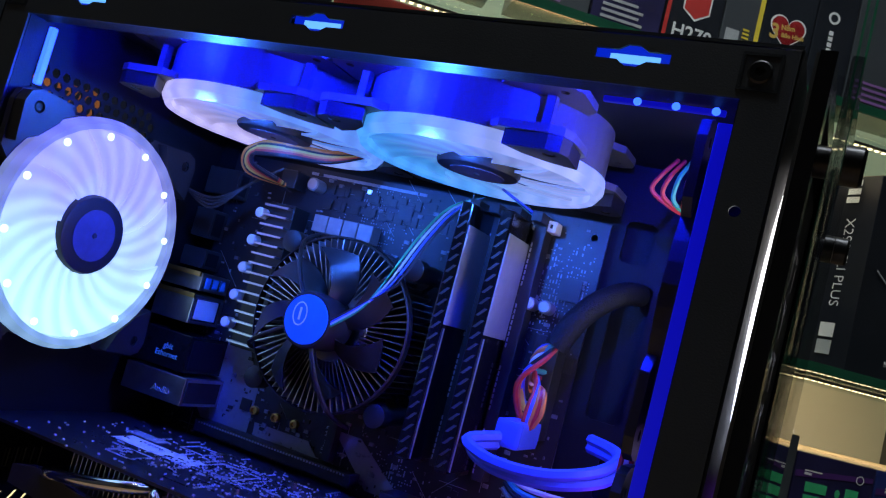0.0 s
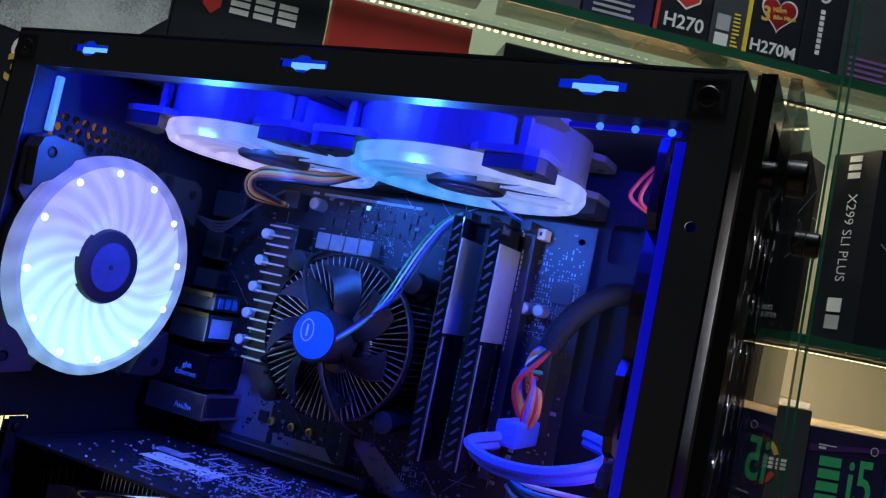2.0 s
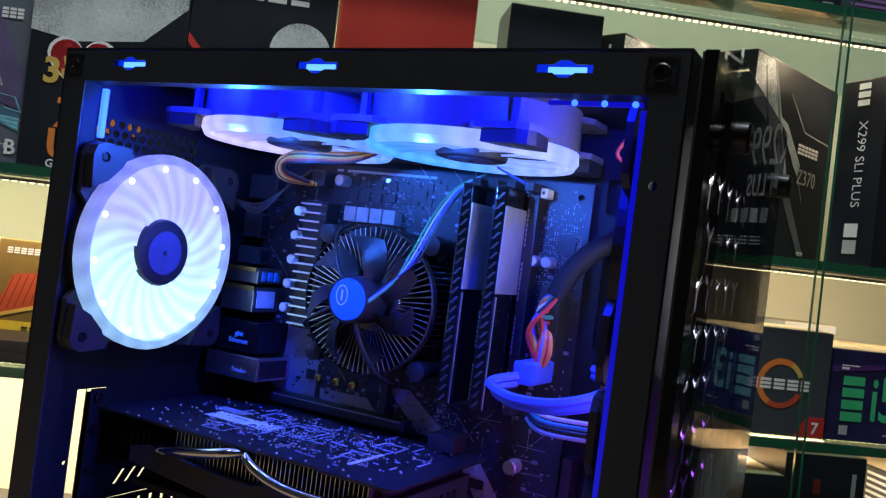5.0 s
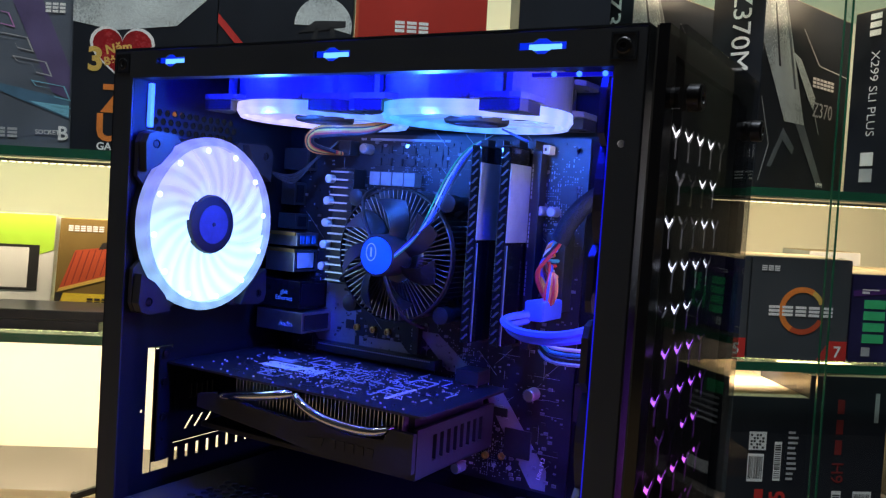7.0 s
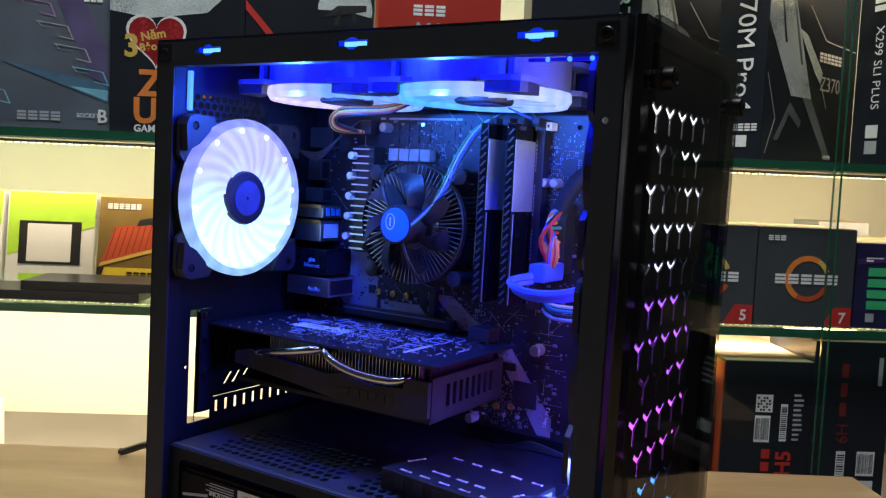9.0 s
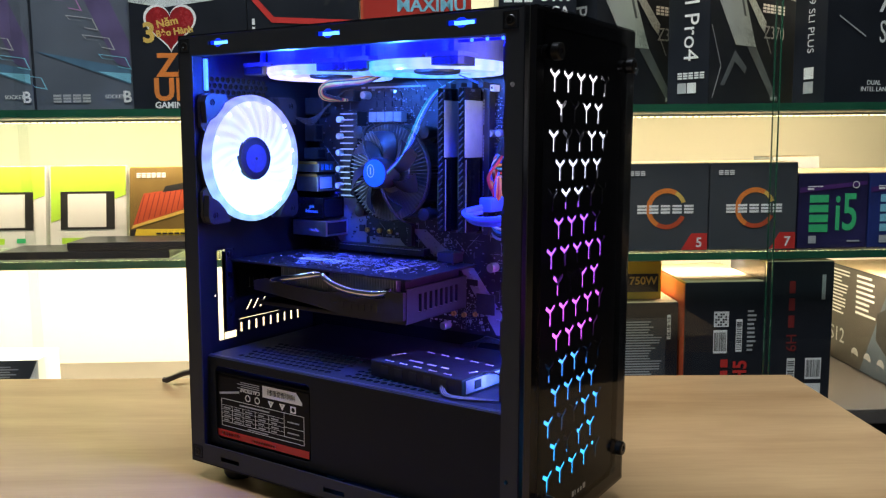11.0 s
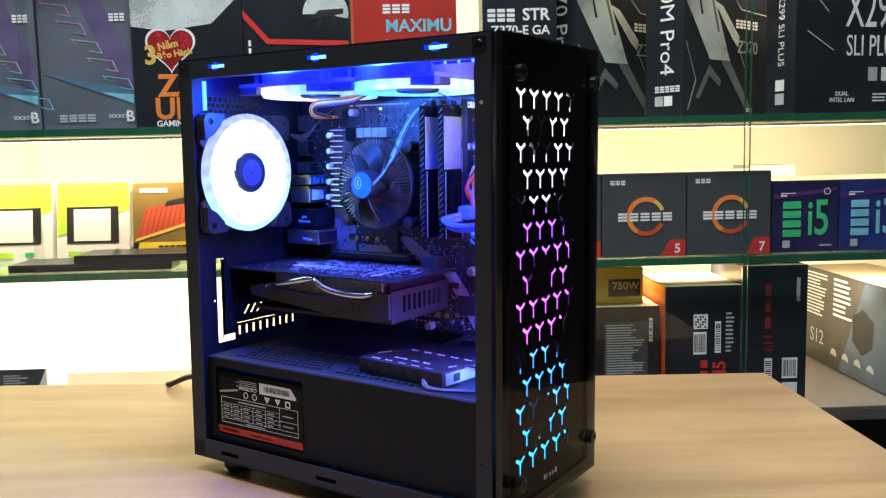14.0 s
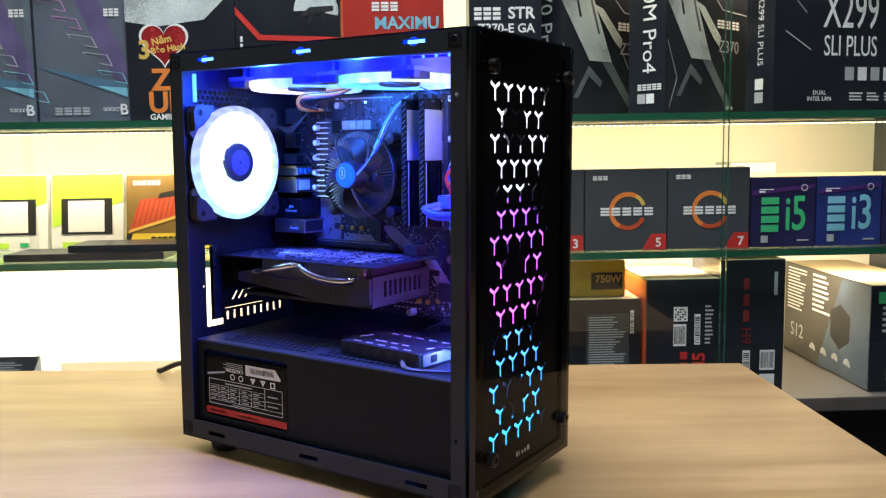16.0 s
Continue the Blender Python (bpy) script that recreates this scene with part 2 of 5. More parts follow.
        f = [tuple(t) for t in tris] + [tuple(i + k for i in reversed(t)) for t in tris]
        s = 0
        for q in loops:
            f += [(s + i, s + (i + 1) % len(q), k + s + (i + 1) % len(q), k + s + i) for i in range(len(q))]
            s += len(q)
        return self.put(v, f, m)


def mesh_of(name, g, material, smooth=False):
    me = bpy.data.meshes.new(name)
    me.from_pydata(g.v, [], g.f)
    b = bmesh.new()
    b.from_mesh(me)
    bmesh.ops.recalc_face_normals(b, faces=b.faces[:])
    if smooth:
        for f in b.faces:
            f.smooth = True
        for e in b.edges:
            if len(e.link_faces) == 2 and e.calc_face_angle(0) > 0.6:
                e.smooth = False
    b.to_mesh(me)
    b.free()
    me.materials.append(material)
    return me


def part(name, g, material, parent, label="", smooth=False):
    ob = new(name, mesh_of(name, g, material, smooth))
    ob.parent = parent
    return tagged(ob, label)


def thing(name, label, category, m=None, group="", kind=""):
    ob = new(name)
    ob.empty_display_size = 0.02
    if m is not None:
        ob.matrix_world = m
    return tagged(ob, label, category, group, kind)


def setting(name, g, material, label="", m=None):
    ob = new(name, mesh_of(name, g, material))
    if m is not None:
        ob.matrix_world = m
    return tagged(ob, label, "", "", "structure")


def letters(name, text, size, material, parent, m, width=1.0, bold=0.0):
    c = bpy.data.curves.new(name, "FONT")
    c.body, c.size, c.extrude, c.offset = text, size, 0.0002, bold
    c.align_x, c.align_y, c.resolution_u = "CENTER", "CENTER", 3
    tmp = bpy.data.objects.new(name, c)
    me = bpy.data.meshes.new_from_object(tmp)
    bpy.data.objects.remove(tmp)
    me.transform(m @ Matrix.Diagonal((width, 1, 1, 1)))
    me.materials.clear()
    me.materials.append(material)
    ob = new(name, me)
    ob.parent = parent
    return ob


def rect(x0, y0, x1, y1):
    return [(x0, y0), (x1, y0), (x1, y1), (x0, y1)]


def circle(cx, cy, r, n=12, a0=0.0):
    return [(cx + r * math.cos(a0 + 2 * math.pi * i / n), cy + r * math.sin(a0 + 2 * math.pi * i / n)) for i in range(n)]


# maps a plate's x, y, z to world x, z, -y: a plate that faces the open side
SIDE = Matrix(((1, 0, 0, 0), (0, 0, -1, 0), (0, 1, 0, 0), (0, 0, 0, 1)))
# maps a plate's x, y, z to world y, z, x: a plate across the case that faces front
ACROSS = Matrix(((0, 0, 1, 0), (1, 0, 0, 0), (0, 1, 0, 0), (0, 0, 0, 1)))


def at(m, x, y, z):
    return Matrix.Translation((x, y, z)) @ m

# ---- the shop round it: unseen ceiling and three walls added to close the room ----
setting("floor", Geo().box(-2.6, 2.2, -3.2, 0.8, -0.79, -0.75), MARBLE, "grey stone shop floor", SHELF)
setting("ceiling", Geo().box(-2.6, 2.2, -3.2, 0.8, 2.1, 2.15), mat("ceiling_paint", (0.4, 0.4, 0.4), 0.8, 0, 0.04, 3), "plain grey shop ceiling, unseen, added to close the room", SHELF)
setting("wall_west", Geo().box(-2.65, -2.6, -3.2, 0.8, -0.79, 2.15), WALL, "plain dark wall, unseen, added to close the room", SHELF)
setting("wall_east", Geo().box(2.2, 2.25, -3.2, 0.8, -0.79, 2.15), WALL, "plain dark wall, unseen, added to close the room", SHELF)
setting("wall_south", Geo().box(-2.65, 2.25, -3.25, -3.2, -0.79, 2.15), WALL, "plain dark wall, unseen, added to close the room", SHELF)
setting("wall_north", Geo().box(-2.65, 0.432, 0.372, 0.4, -0.79, 2.15), CREAM, "cream painted back wall of the display cabinet", SHELF)
setting("wall_north_2", Geo().box(0.4325, 2.25, 0.372, 0.4, -0.79, 2.15), WALL, "plain dark wall beside the cabinet", SHELF)

# counter table, 25 mm top on panel legs
table = thing("table", "walnut-grained laminate table top with a square corner", "table", SHELF @ pose(-0.077, -0.177, 0, 0, 0.8, 0))
part("tabletop", Geo().box(-1.7, 0, -1.3, 0, -0.028, 0, 0.0015), WOOD, table)
for x in (-1.64, -0.06):
    part("leg", Geo().box(x - 0.02, x + 0.02, -1.2, -0.06, -0.755, -0.028), WOOD, table)

# cabinet: glass shelves, lit strips, sliding glass doors
cabinet = thing("display_cabinet", "wall cabinet with glass shelves, warm lit strips and sliding glass doors", "cabinet", SHELF)
for z in (0.368, 0.1415, 0.688):
    sh = part("glass_shelf", Geo().box(-1.9, 0.412, -0.025, 0.368, z, z + 0.0105), SHELFGLASS, cabinet, "clear glass shelf")
    part("polished_edge", Geo().box(-1.9, 0.412, -0.0285, -0.0255, z - 0.0004, z + 0.0109), GLASSEDGE, sh, "green polished glass edge")
    v = 0.066 if z > 0.6 else 0.096
    strip = part("strip", Geo().box(-1.9, 0.412, v, v + 0.0085, z - 0.005, z - 0.001), ALU, cabinet, "thin aluminium light strip")
    g = Geo()
    for i in range(215):
        x = -1.88 + i * 0.0106
        g.box(x, x + 0.005, v + 0.002, v + 0.0065, z - 0.0062, z - 0.0048)
    tagged(part("diode", g, LED, strip, "row of warm white diodes"), kind="stuff")
part("end_panel", Geo().box(0.413, 0.4315, -0.06, 0.3715, -0.752, 1.06, 0.002), mat("dark_grey_metal", (0.09, 0.09, 0.095), 0.4, 0.3, 0.1, 20), cabinet, "dark grey metal end panel")
part("base_board", Geo().box(-1.9, 0.412, -0.02, 0.368, -0.13, -0.105, 0.002), MARBLE, cabinet, "grey marble base board")
part("plinth", Geo().box(-1.9, 0.412, 0.03, 0.3, -0.752, -0.131), PLASTIC, cabinet, "dark plinth")
for x0, x1, y in ((-1.9, -1.155, -0.052), (-1.165, -0.057, -0.06), (-0.0625, 0.41, -0.052)):
    d = part("glass_door", Geo().box(x0, x1, y, y + 0.005, -0.1, 1.05), CLEAR, cabinet, "clear sliding glass door")
    d.visible_shadow = False
    e = x0 if x0 > -0.1 else x1
    if e < -0.5:
        continue
    part("door_edge", Geo().box(e - 0.0003, e + 0.0003, y + 0.0002, y + 0.0048, -0.1, 1.05), GLASSEDGE, d, "dark green cut glass edge")

# ---- cartons on the shelves ----


class Carton:
    """A printed carton. Its front spans a (right) and b (up); depth goes back."""

    def __init__(self, name, label, w, d, h, card, m, group="", lid=None, category="box"):
        self.w, self.d, self.h = w, d, h
        self.root = thing(name, label, category, SHELF @ m, group)
        self.body = part("carton", Geo().box(0, w, 0, d, 0, h, 0.0012), card, self.root)
        if lid:
            part("carton_top", Geo().box(0.001, w - 0.001, 0.001, d - 0.001, h, h + 0.0006), lid, self.root)
        self.k = 0

    def m(self, face):
        self.k += 1
        e = 0.0004 + 0.00006 * self.k
        if face == "front":
            return Matrix(((1, 0, 0, 0), (0, 0, -1, -e), (0, 1, 0, 0), (0, 0, 0, 1)))
        if face == "left":
            return Matrix(((0, 0, -1, -e), (-1, 0, 0, self.d), (0, 1, 0, 0), (0, 0, 0, 1)))
        if face == "right":
            return Matrix(((0, 0, 1, self.w + e), (1, 0, 0, 0), (0, 1, 0, 0), (0, 0, 0, 1)))
        return Matrix(((1, 0, 0, 0), (0, 1, 0, 0), (0, 0, 1, self.h + e), (0, 0, 0, 1)))

    def poly(self, pts, material, name="print", face="front"):
        return part(name, Geo().plate(pts, [], 0.0002, self.m(face)), material, self.root)

    def polys(self, many, material, name="print", face="front"):
        g, m = Geo(), self.m(face)
        for q in many:
            g.plate(q, [], 0.0002, m)
        return part(name, g, material, self.root)

    def bar(self, a0, b0, a1, b1, material, name="print_bar", face="front"):
        return self.poly(rect(a0, b0, a1, b1), material, name, face)

    def ring(self, a, b, r0, r1, material, s0=0.0, s1=360.0, face="front", name="printed_ring"):
        n = 28
        arc = [radians(s0 + (s1 - s0) * i / n) for i in range(n + 1)]
        pts = [(a + r1 * math.cos(t), b + r1 * math.sin(t)) for t in arc] + [(a + r0 * math.cos(t), b + r0 * math.sin(t)) for t in reversed(arc)]
        return self.poly(pts, material, name, face)

    def text(self, s, a, b, size, material, turn=0, face="front", width=1.0, bold=0.0):
        return letters("lettering", s, size, material, self.root, self.m(face) @ pose(a, b, 0, 0, 0, turn), width, bold)

    def code(self, a0, b0, a1, b1, face="front", along=True):
        """A white barcode label with dark bars."""
        self.bar(a0, b0, a1, b1, WHITE, "barcode_label", face)
        q, rnd = [], random.Random(int(a0 * 9999))
        n = 16
        for i in range(n):
            w = rnd.uniform(0.2, 0.7) / n
            if along:
                x = a0 + (a1 - a0) * (0.06 + 0.88 * i / n)
                q.append(rect(x, b0 + (b1 - b0) * 0.1, x + (a1 - a0) * w, b1 - (b1 - b0) * 0.1))
            else:
                y = b0 + (b1 - b0) * (0.06 + 0.88 * i / n)
                q.append(rect(a0 + (a1 - a0) * 0.1, y, a1 - (a1 - a0) * 0.1, y + (b1 - b0) * w))
        self.polys(q, CHIP, "code_bar", face)

    def lines(self, a0, b0, a1, b1, n, material, face="front", seed=1):
        q, rnd = [], random.Random(seed)
        for i in range(n):
            y = b1 - (b1 - b0) * (i + 0.5) / n
            q.append(rect(a0, y, a0 + (a1 - a0) * rnd.uniform(0.6, 1), y + (b1 - b0) / n * 0.45))
        self.polys(q, material, "fine_print", face)


def glyph_blocks(c, a, b, w, h, material, n=5, face="front"):
    """A wordmark drawn as plain stacked bars of its size."""
    s = w / n
    q = []
    for i in range(n):
        x0, x1 = a + i * s, a + i * s + s * 0.8
        for lo, hi in ((0.0, 0.26), (0.37, 0.63), (0.74, 1.0)):
            q.append(rect(x0, b + h * lo, x1, b + h * hi))
    c.polys(q, material, "logo_shape", face)


T1, T2, T3 = 0.379, 0.1525, 0.699

# processor cartons, slate grey with an orange ring
for i, u in enumerate((-0.416, -0.276, -0.136)):
    c = Carton("processor_carton", "slate grey processor carton with orange ring and red corner", 0.138, 0.12, 0.136, GREYCARD, pose(u, 0, T2), "processor cartons", KRAFT)
    c.ring(0.072, 0.066, 0.0245, 0.032, ORANGE, 60, 240)
    c.ring(0.072, 0.066, 0.0248, 0.0318, ORANGERED, 240, 335)
    c.ring(0.072, 0.066, 0.025, 0.0315, GOLD, 20, 60)
    glyph_blocks(c, 0.026, 0.0585, 0.092, 0.0135, WHITE)
    glyph_blocks(c, 0.013, 0.118, 0.026, 0.007, WHITE, 3)
    c.poly([(0.096, 0.001), (0.137, 0.001), (0.137, 0.027), (0.112, 0.027)], RED, "corner_flash")
    c.text("357"[i], 0.124, 0.012, 0.021, WHITE, bold=0.0004)
# processor cartons, dark violet and blue
for i, (u, card, ink) in enumerate(((0.006, NAVYCARD, GREEN), (0.1195, BLUECARD, SKY), (0.233, NAVYCARD, GREEN))):
    c = Carton("processor_carton", "small dark blue processor carton with coloured lettering", 0.111, 0.1, 0.118, card, pose(u, 0.004, T2), "small processor cartons", KRAFT)
    c.poly([(0.002, 0.088), (0.109, 0.1), (0.109, 0.106), (0.002, 0.096)], mat("violet_wave", (0.07, 0.02, 0.15), 0.4), "wave")
    c.text("i5" if i != 1 else "i3", 0.077, 0.054, 0.082, ink, width=0.66, bold=0.001)
    c.polys([rect(0.018, 0.026 + k * 0.0155, 0.048, 0.0378 + k * 0.0155) for k in range(4)], ink, "logo_shape")
    c.ring(0.091, 0.1, 0.0045, 0.0055, WHITE)
    c.bar(0.014, 0.097, 0.038, 0.0985, WHITE)
    c.bar(0.014, 0.0925, 0.024, 0.0955, WHITE)
    c.bar(0.018, 0.008, 0.03, 0.02, GREYPRINT, "badge")
    c.bar(0.08, 0.01, 0.1, 0.0125, GREYPRINT)

for u, card in ((0.006, NAVYCARD), (0.1195, BLUECARD), (0.233, NAVYCARD)):
    Carton("processor_carton", "small dark blue processor carton standing behind the front row", 0.111, 0.1, 0.118, card, pose(u, 0.108, T2), "small processor cartons", KRAFT)
Carton("processor_carton", "plain grey carton standing at the back of the shelf", 0.085, 0.09, 0.139, GREYPRINT, pose(0.05, 0.21, T2), "", KRAFT)

# tall motherboard cartons turned towards the window, spines showing
for i, (u, v, title) in enumerate(((-0.313, 0.02, "Z370 Pro4"), (-0.1435, 0.0, "Z370M Pro4"))):
    c = Carton("motherboard_carton", "black motherboard carton with silver slashes, spine and front showing", 0.27, 0.075, 0.26, DARKCARD, pose(u, v, T1, 0, 0, 38), "angled motherboard cartons", KRAFT)
    c.poly([(0.0, 0.257), (0.055, 0.257), (0.131, 0.094), (0.072, 0.094), (0.0, 0.19)], SHEENSILVER, "silver_slash")
    c.poly([(0.104, 0.094), (0.131, 0.094), (0.202, 0.012), (0.182, 0.012)], DULLSILVER, "dull_slash")
    c.poly([(0.024, 0.245), (0.028, 0.245), (0.052, 0.165), (0.046, 0.165)], DARKCARD, "dark_groove")
    c.poly([(0.05, 0.257), (0.056, 0.257), (0.1, 0.14), (0.094, 0.14)], DULLSILVER, "dull_edge")
    c.poly([(0.083, 0.19), (0.108, 0.183), (0.16, 0.135), (0.156, 0.117), (0.138, 0.131), (0.104, 0.166)], SHEENSILVER, "silver_step")
    c.poly([(0.03, 0.03), (0.07, 0.085), (0.105, 0.06), (0.1, 0.05), (0.07, 0.068), (0.042, 0.03)], DULLSILVER, "dull_chevron")
    for q in ([(0.003, 0.12), (0.03, 0.06), (0.032, 0.06), (0.005, 0.12)], [(0.03, 0.06), (0.008, 0.01), (0.01, 0.01), (0.032, 0.058)], [(0.11, 0.225), (0.112, 0.225), (0.166, 0.182), (0.164, 0.181)], [(0.164, 0.181), (0.164, 0.1825), (0.262, 0.177), (0.262, 0.1755)], [(0.156, 0.117), (0.158, 0.117), (0.178, 0.085), (0.176, 0.085)]):
        c.poly(q, GREYPRINT, "thin_line")
    glyph_blocks(c, 0.148, 0.15, 0.07, 0.014, WHITE, 6)
    c.text("Z370", 0.185, 0.118, 0.03, GREYPRINT)
    c.text("HDMI", 0.19, 0.012, 0.009, WHITE)
    c.text(title, 0.042, 0.165, 0.038, WHITE, -90, "left")
    glyph_blocks(c, 0.02, 0.04, 0.05, 0.01, WHITE, 5, "left")
    c.bar(0.02, 0.018, 0.036, 0.034, GREYPRINT, "badge", "left")
    c.bar(0.038, 0.018, 0.054, 0.034, WHITE, "badge", "left")
c = Carton("motherboard_carton", "large black motherboard carton with white lettering, spine and front showing", 0.318, 0.075, 0.248, DARKCARD, pose(0.032, -0.012, T1, 0, 0, 14), "angled motherboard cartons", KRAFT)
c.text("X299", 0.15, 0.165, 0.088, WHITE, width=0.58)
c.text("SLI PLUS", 0.15, 0.107, 0.048, WHITE, width=0.62)
c.text("DUAL\nINTEL LAN", 0.09, 0.026, 0.01, WHITE)
for k in range(4):
    c.bar(0.14 + k * 0.026, 0.052, 0.158 + k * 0.026, 0.074, WHITE if k % 2 else GREYPRINT, "badge")
    c.lines(0.15 + k * 0.036, 0.016, 0.178 + k * 0.036, 0.032, 3, WHITE, seed=20 + k)
c.text("X299 SLI PLUS", 0.04, 0.135, 0.0205, WHITE, -90, "left", width=0.92, bold=-0.0002)
glyph_blocks(c, 0.028, 0.213, 0.024, 0.03, WHITE, 1, "left")
c.bar(0.028, 0.038, 0.05, 0.056, WHITE, "badge", "left")
c.bar(0.028, 0.016, 0.05, 0.034, GREYPRINT, "badge", "left")
for q in ([(0.02, 0.2), (0.06, 0.16), (0.0605, 0.162), (0.0205, 0.202)], [(0.02, 0.13), (0.07, 0.1), (0.0705, 0.102), (0.0205, 0.132)]):
    c.poly(q, GREYPRINT, "thin_line")

# cartons further along the upper shelf
c = Carton("motherboard_carton", "black motherboard carton with large white lettering, front to the glass", 0.118, 0.08, 0.27, DARKCARD, pose(-0.466, 0.0, T1), "", KRAFT)
glyph_blocks(c, 0.008, 0.154, 0.046, 0.02, WHITE, 3)
c.text("STR", 0.085, 0.164, 0.026, WHITE, bold=0.0006)
c.text("Z370-E GA", 0.06, 0.14, 0.02, WHITE, width=1.0, bold=0.0004)
c = Carton("motherboard_carton", "red motherboard carton with pale lettering, front to the glass", 0.166, 0.08, 0.276, REDCARD, pose(-0.673, 0.0, T1), "", KRAFT)
glyph_blocks(c, 0.05, 0.17, 0.045, 0.014, WHITE, 3)
c.text("MAXIMU", 0.106, 0.15, 0.027, SKY, bold=0.0006)
c.text("HERO", 0.088, 0.119, 0.027, SKY, bold=0.0006)
c.bar(0.0, 0.002, 0.004, 0.274, ORANGERED, "edge_band")
c = Carton("motherboard_carton", "black motherboard carton with a red line and pale disc", 0.167, 0.08, 0.28, DARKCARD, pose(-0.843, 0.005, T1), "", KRAFT)
c.ring(0.13, 0.172, 0.0, 0.036, SHEENSILVER)
glyph_blocks(c, 0.06, 0.228, 0.08, 0.024, WHITE, 3)
c.poly([(0.03, 0.25), (0.05, 0.25), (0.05, 0.232), (0.04, 0.222), (0.03, 0.232)], RED, "red_shield")
c.polys([[(0.1, 0.162), (0.158, 0.172), (0.158, 0.18), (0.12, 0.178)], [(0.115, 0.152), (0.121, 0.152), (0.126, 0.17), (0.121, 0.17)], [(0.14, 0.156), (0.146, 0.156), (0.144, 0.172), (0.138, 0.172)]], CHIP, "printed_silhouette")
c.poly([(0.0, 0.18), (0.04, 0.135), (0.165, 0.13), (0.165, 0.122), (0.036, 0.127), (0.0, 0.168)], RED, "red_line")
c.polys([rect(0.007, 0.1 + 0.012 * k, 0.011, 0.109 + 0.012 * k) for k in range(3)], WHITE, "spine_mark")
c = Carton("motherboard_carton", "black and silver motherboard carton with heart sticker", 0.174, 0.085, 0.27, DARKCARD, pose(-1.018, 0.005, T1), "", KRAFT)
c.poly([(0.0, 0.268), (0.172, 0.268), (0.172, 0.205), (0.125, 0.16), (0.05, 0.15), (0.0, 0.158)], SHEENSILVER, "silver_field")
c.text("Z370", 0.088, 0.064, 0.047, ORANGE, bold=0.0014)
c.text("UL", 0.058, 0.028, 0.046, ORANGE, bold=0.0014)
c.text("GAMING MO", 0.07, 0.006, 0.013, WHITE, bold=0.0003)


def heart(c, a, b, s, material, grow=1.0):
    pts = []
    for i in range(36):
        t = 2 * math.pi * i / 36
        x, y = 16 * math.sin(t) ** 3, 13 * math.cos(t) - 5 * math.cos(2 * t) - 2 * math.cos(3 * t) - math.cos(4 * t)
        pts.append((a + s * grow * x / 17, b + s * grow * (y + 2) / 17))
    return c.poly(pts, material, "heart_sticker")


heart(c, 0.06, 0.12, 0.038, WHITE, 1.1)
heart(c, 0.06, 0.12, 0.038, HEARTRED)
c.text("3", 0.028, 0.112, 0.04, GOLD, bold=0.0013)
c.text("Năm", 0.056, 0.128, 0.0155, GOLD, 12, bold=0.0005)
c.text("Bảo Hành", 0.066, 0.1145, 0.0135, GOLD, 8, bold=0.0005)
for i, u in enumerate((-1.172, -1.332)):
    c = Carton("motherboard_carton", "blue-grey motherboard carton with neon outline pattern", 0.152, 0.07, 0.255, HAZESLATE, pose(u + 0.01 * i, 0.02, T1, 0, 0, -3), "blue-grey motherboard cartons", KRAFT)
    c.poly([(0.045, 0.25), (0.085, 0.25), (0.15, 0.1), (0.15, 0.062), (0.128, 0.07)], VIOLETHAZE, "violet_band")
    c.poly([(0.006, 0.089), (0.15, 0.038), (0.15, 0.062)], SKYDIM, "blue_beam")
    c.poly([(0.1, 0.058), (0.15, 0.04), (0.15, 0.054)], SKY, "blue_beam")
    for k in range(6):
        a, b = 0.008 + 0.0235 * k, 0.2 - 0.029 * k
        g, m = Geo(), c.m("front")
        p = [(a, b), (a + 0.042, b - 0.006), (a + 0.05, b - 0.024), (a + 0.03, b - 0.02), (a + 0.024, b - 0.009), (a + 0.006, b - 0.007)]
        mid = (sum(x for x, y in p) / 6, sum(y for x, y in p) / 6)
        g.plate(p, [[(x + (mid[0] - x) * 0.1, y + (mid[1] - y) * 0.14) for x, y in p]], 0.0002, m)
        part("outline_shape", g, (VIOLETLINE, VIOLETLINE, GREYPRINT, GREYPRINT, SKY, SKY)[k], c.root)
    glyph_blocks(c, 0.03, 0.012, 0.06, 0.012, GREYPRINT, 4)
    glyph_blocks(c, 0.118, 0.168, 0.026, 0.012, WHITE, 3)
    c.text("SOCKET", 0.124, 0.02, 0.008, WHITE)
    c.text("B", 0.143, 0.019, 0.024, WHITE, bold=0.0005)
    part("spine", Geo().box(0.1525, 0.1535, 0.002, 0.068, 0.002, 0.253), DARKCARD, c.root, "black and red printed spine")
    c.bar(0.02, 0.05, 0.045, 0.24, RED, "red_strip", "right")

# cartons leaning at the back of the lower shelf
for i, u in enumerate((-1.345, -1.21)):
    c = Carton("tablet_carton", "white and lime carton with a picture of a dark frame", 0.128, 0.03, 0.138, WHITE, pose(u, 0.13, T2 + 0.003, -8, 0, 0), "lime cartons", LIME)
    c.poly([(0.002, 0.137), (0.127, 0.137), (0.127, 0.088), (0.002, 0.042)], LIME, "lime_field")
    c.bar(0.028, 0.032, 0.096, 0.092, WHITE, "printed_screen")
    c.polys([rect(0.018, 0.03, 0.03, 0.094), rect(0.094, 0.03, 0.108, 0.094), rect(0.03, 0.03, 0.094, 0.034), rect(0.03, 0.09, 0.094, 0.094)], CHIP, "printed_frame")
    c.bar(0.02, 0.006, 0.06, 0.016, LIME)
    c.bar(0.08, 0.008, 0.095, 0.016, GREEN)
BROWNPRINT = mat("brown_print", (0.2, 0.13, 0.035), 0.4, 0, 0.2, 20)
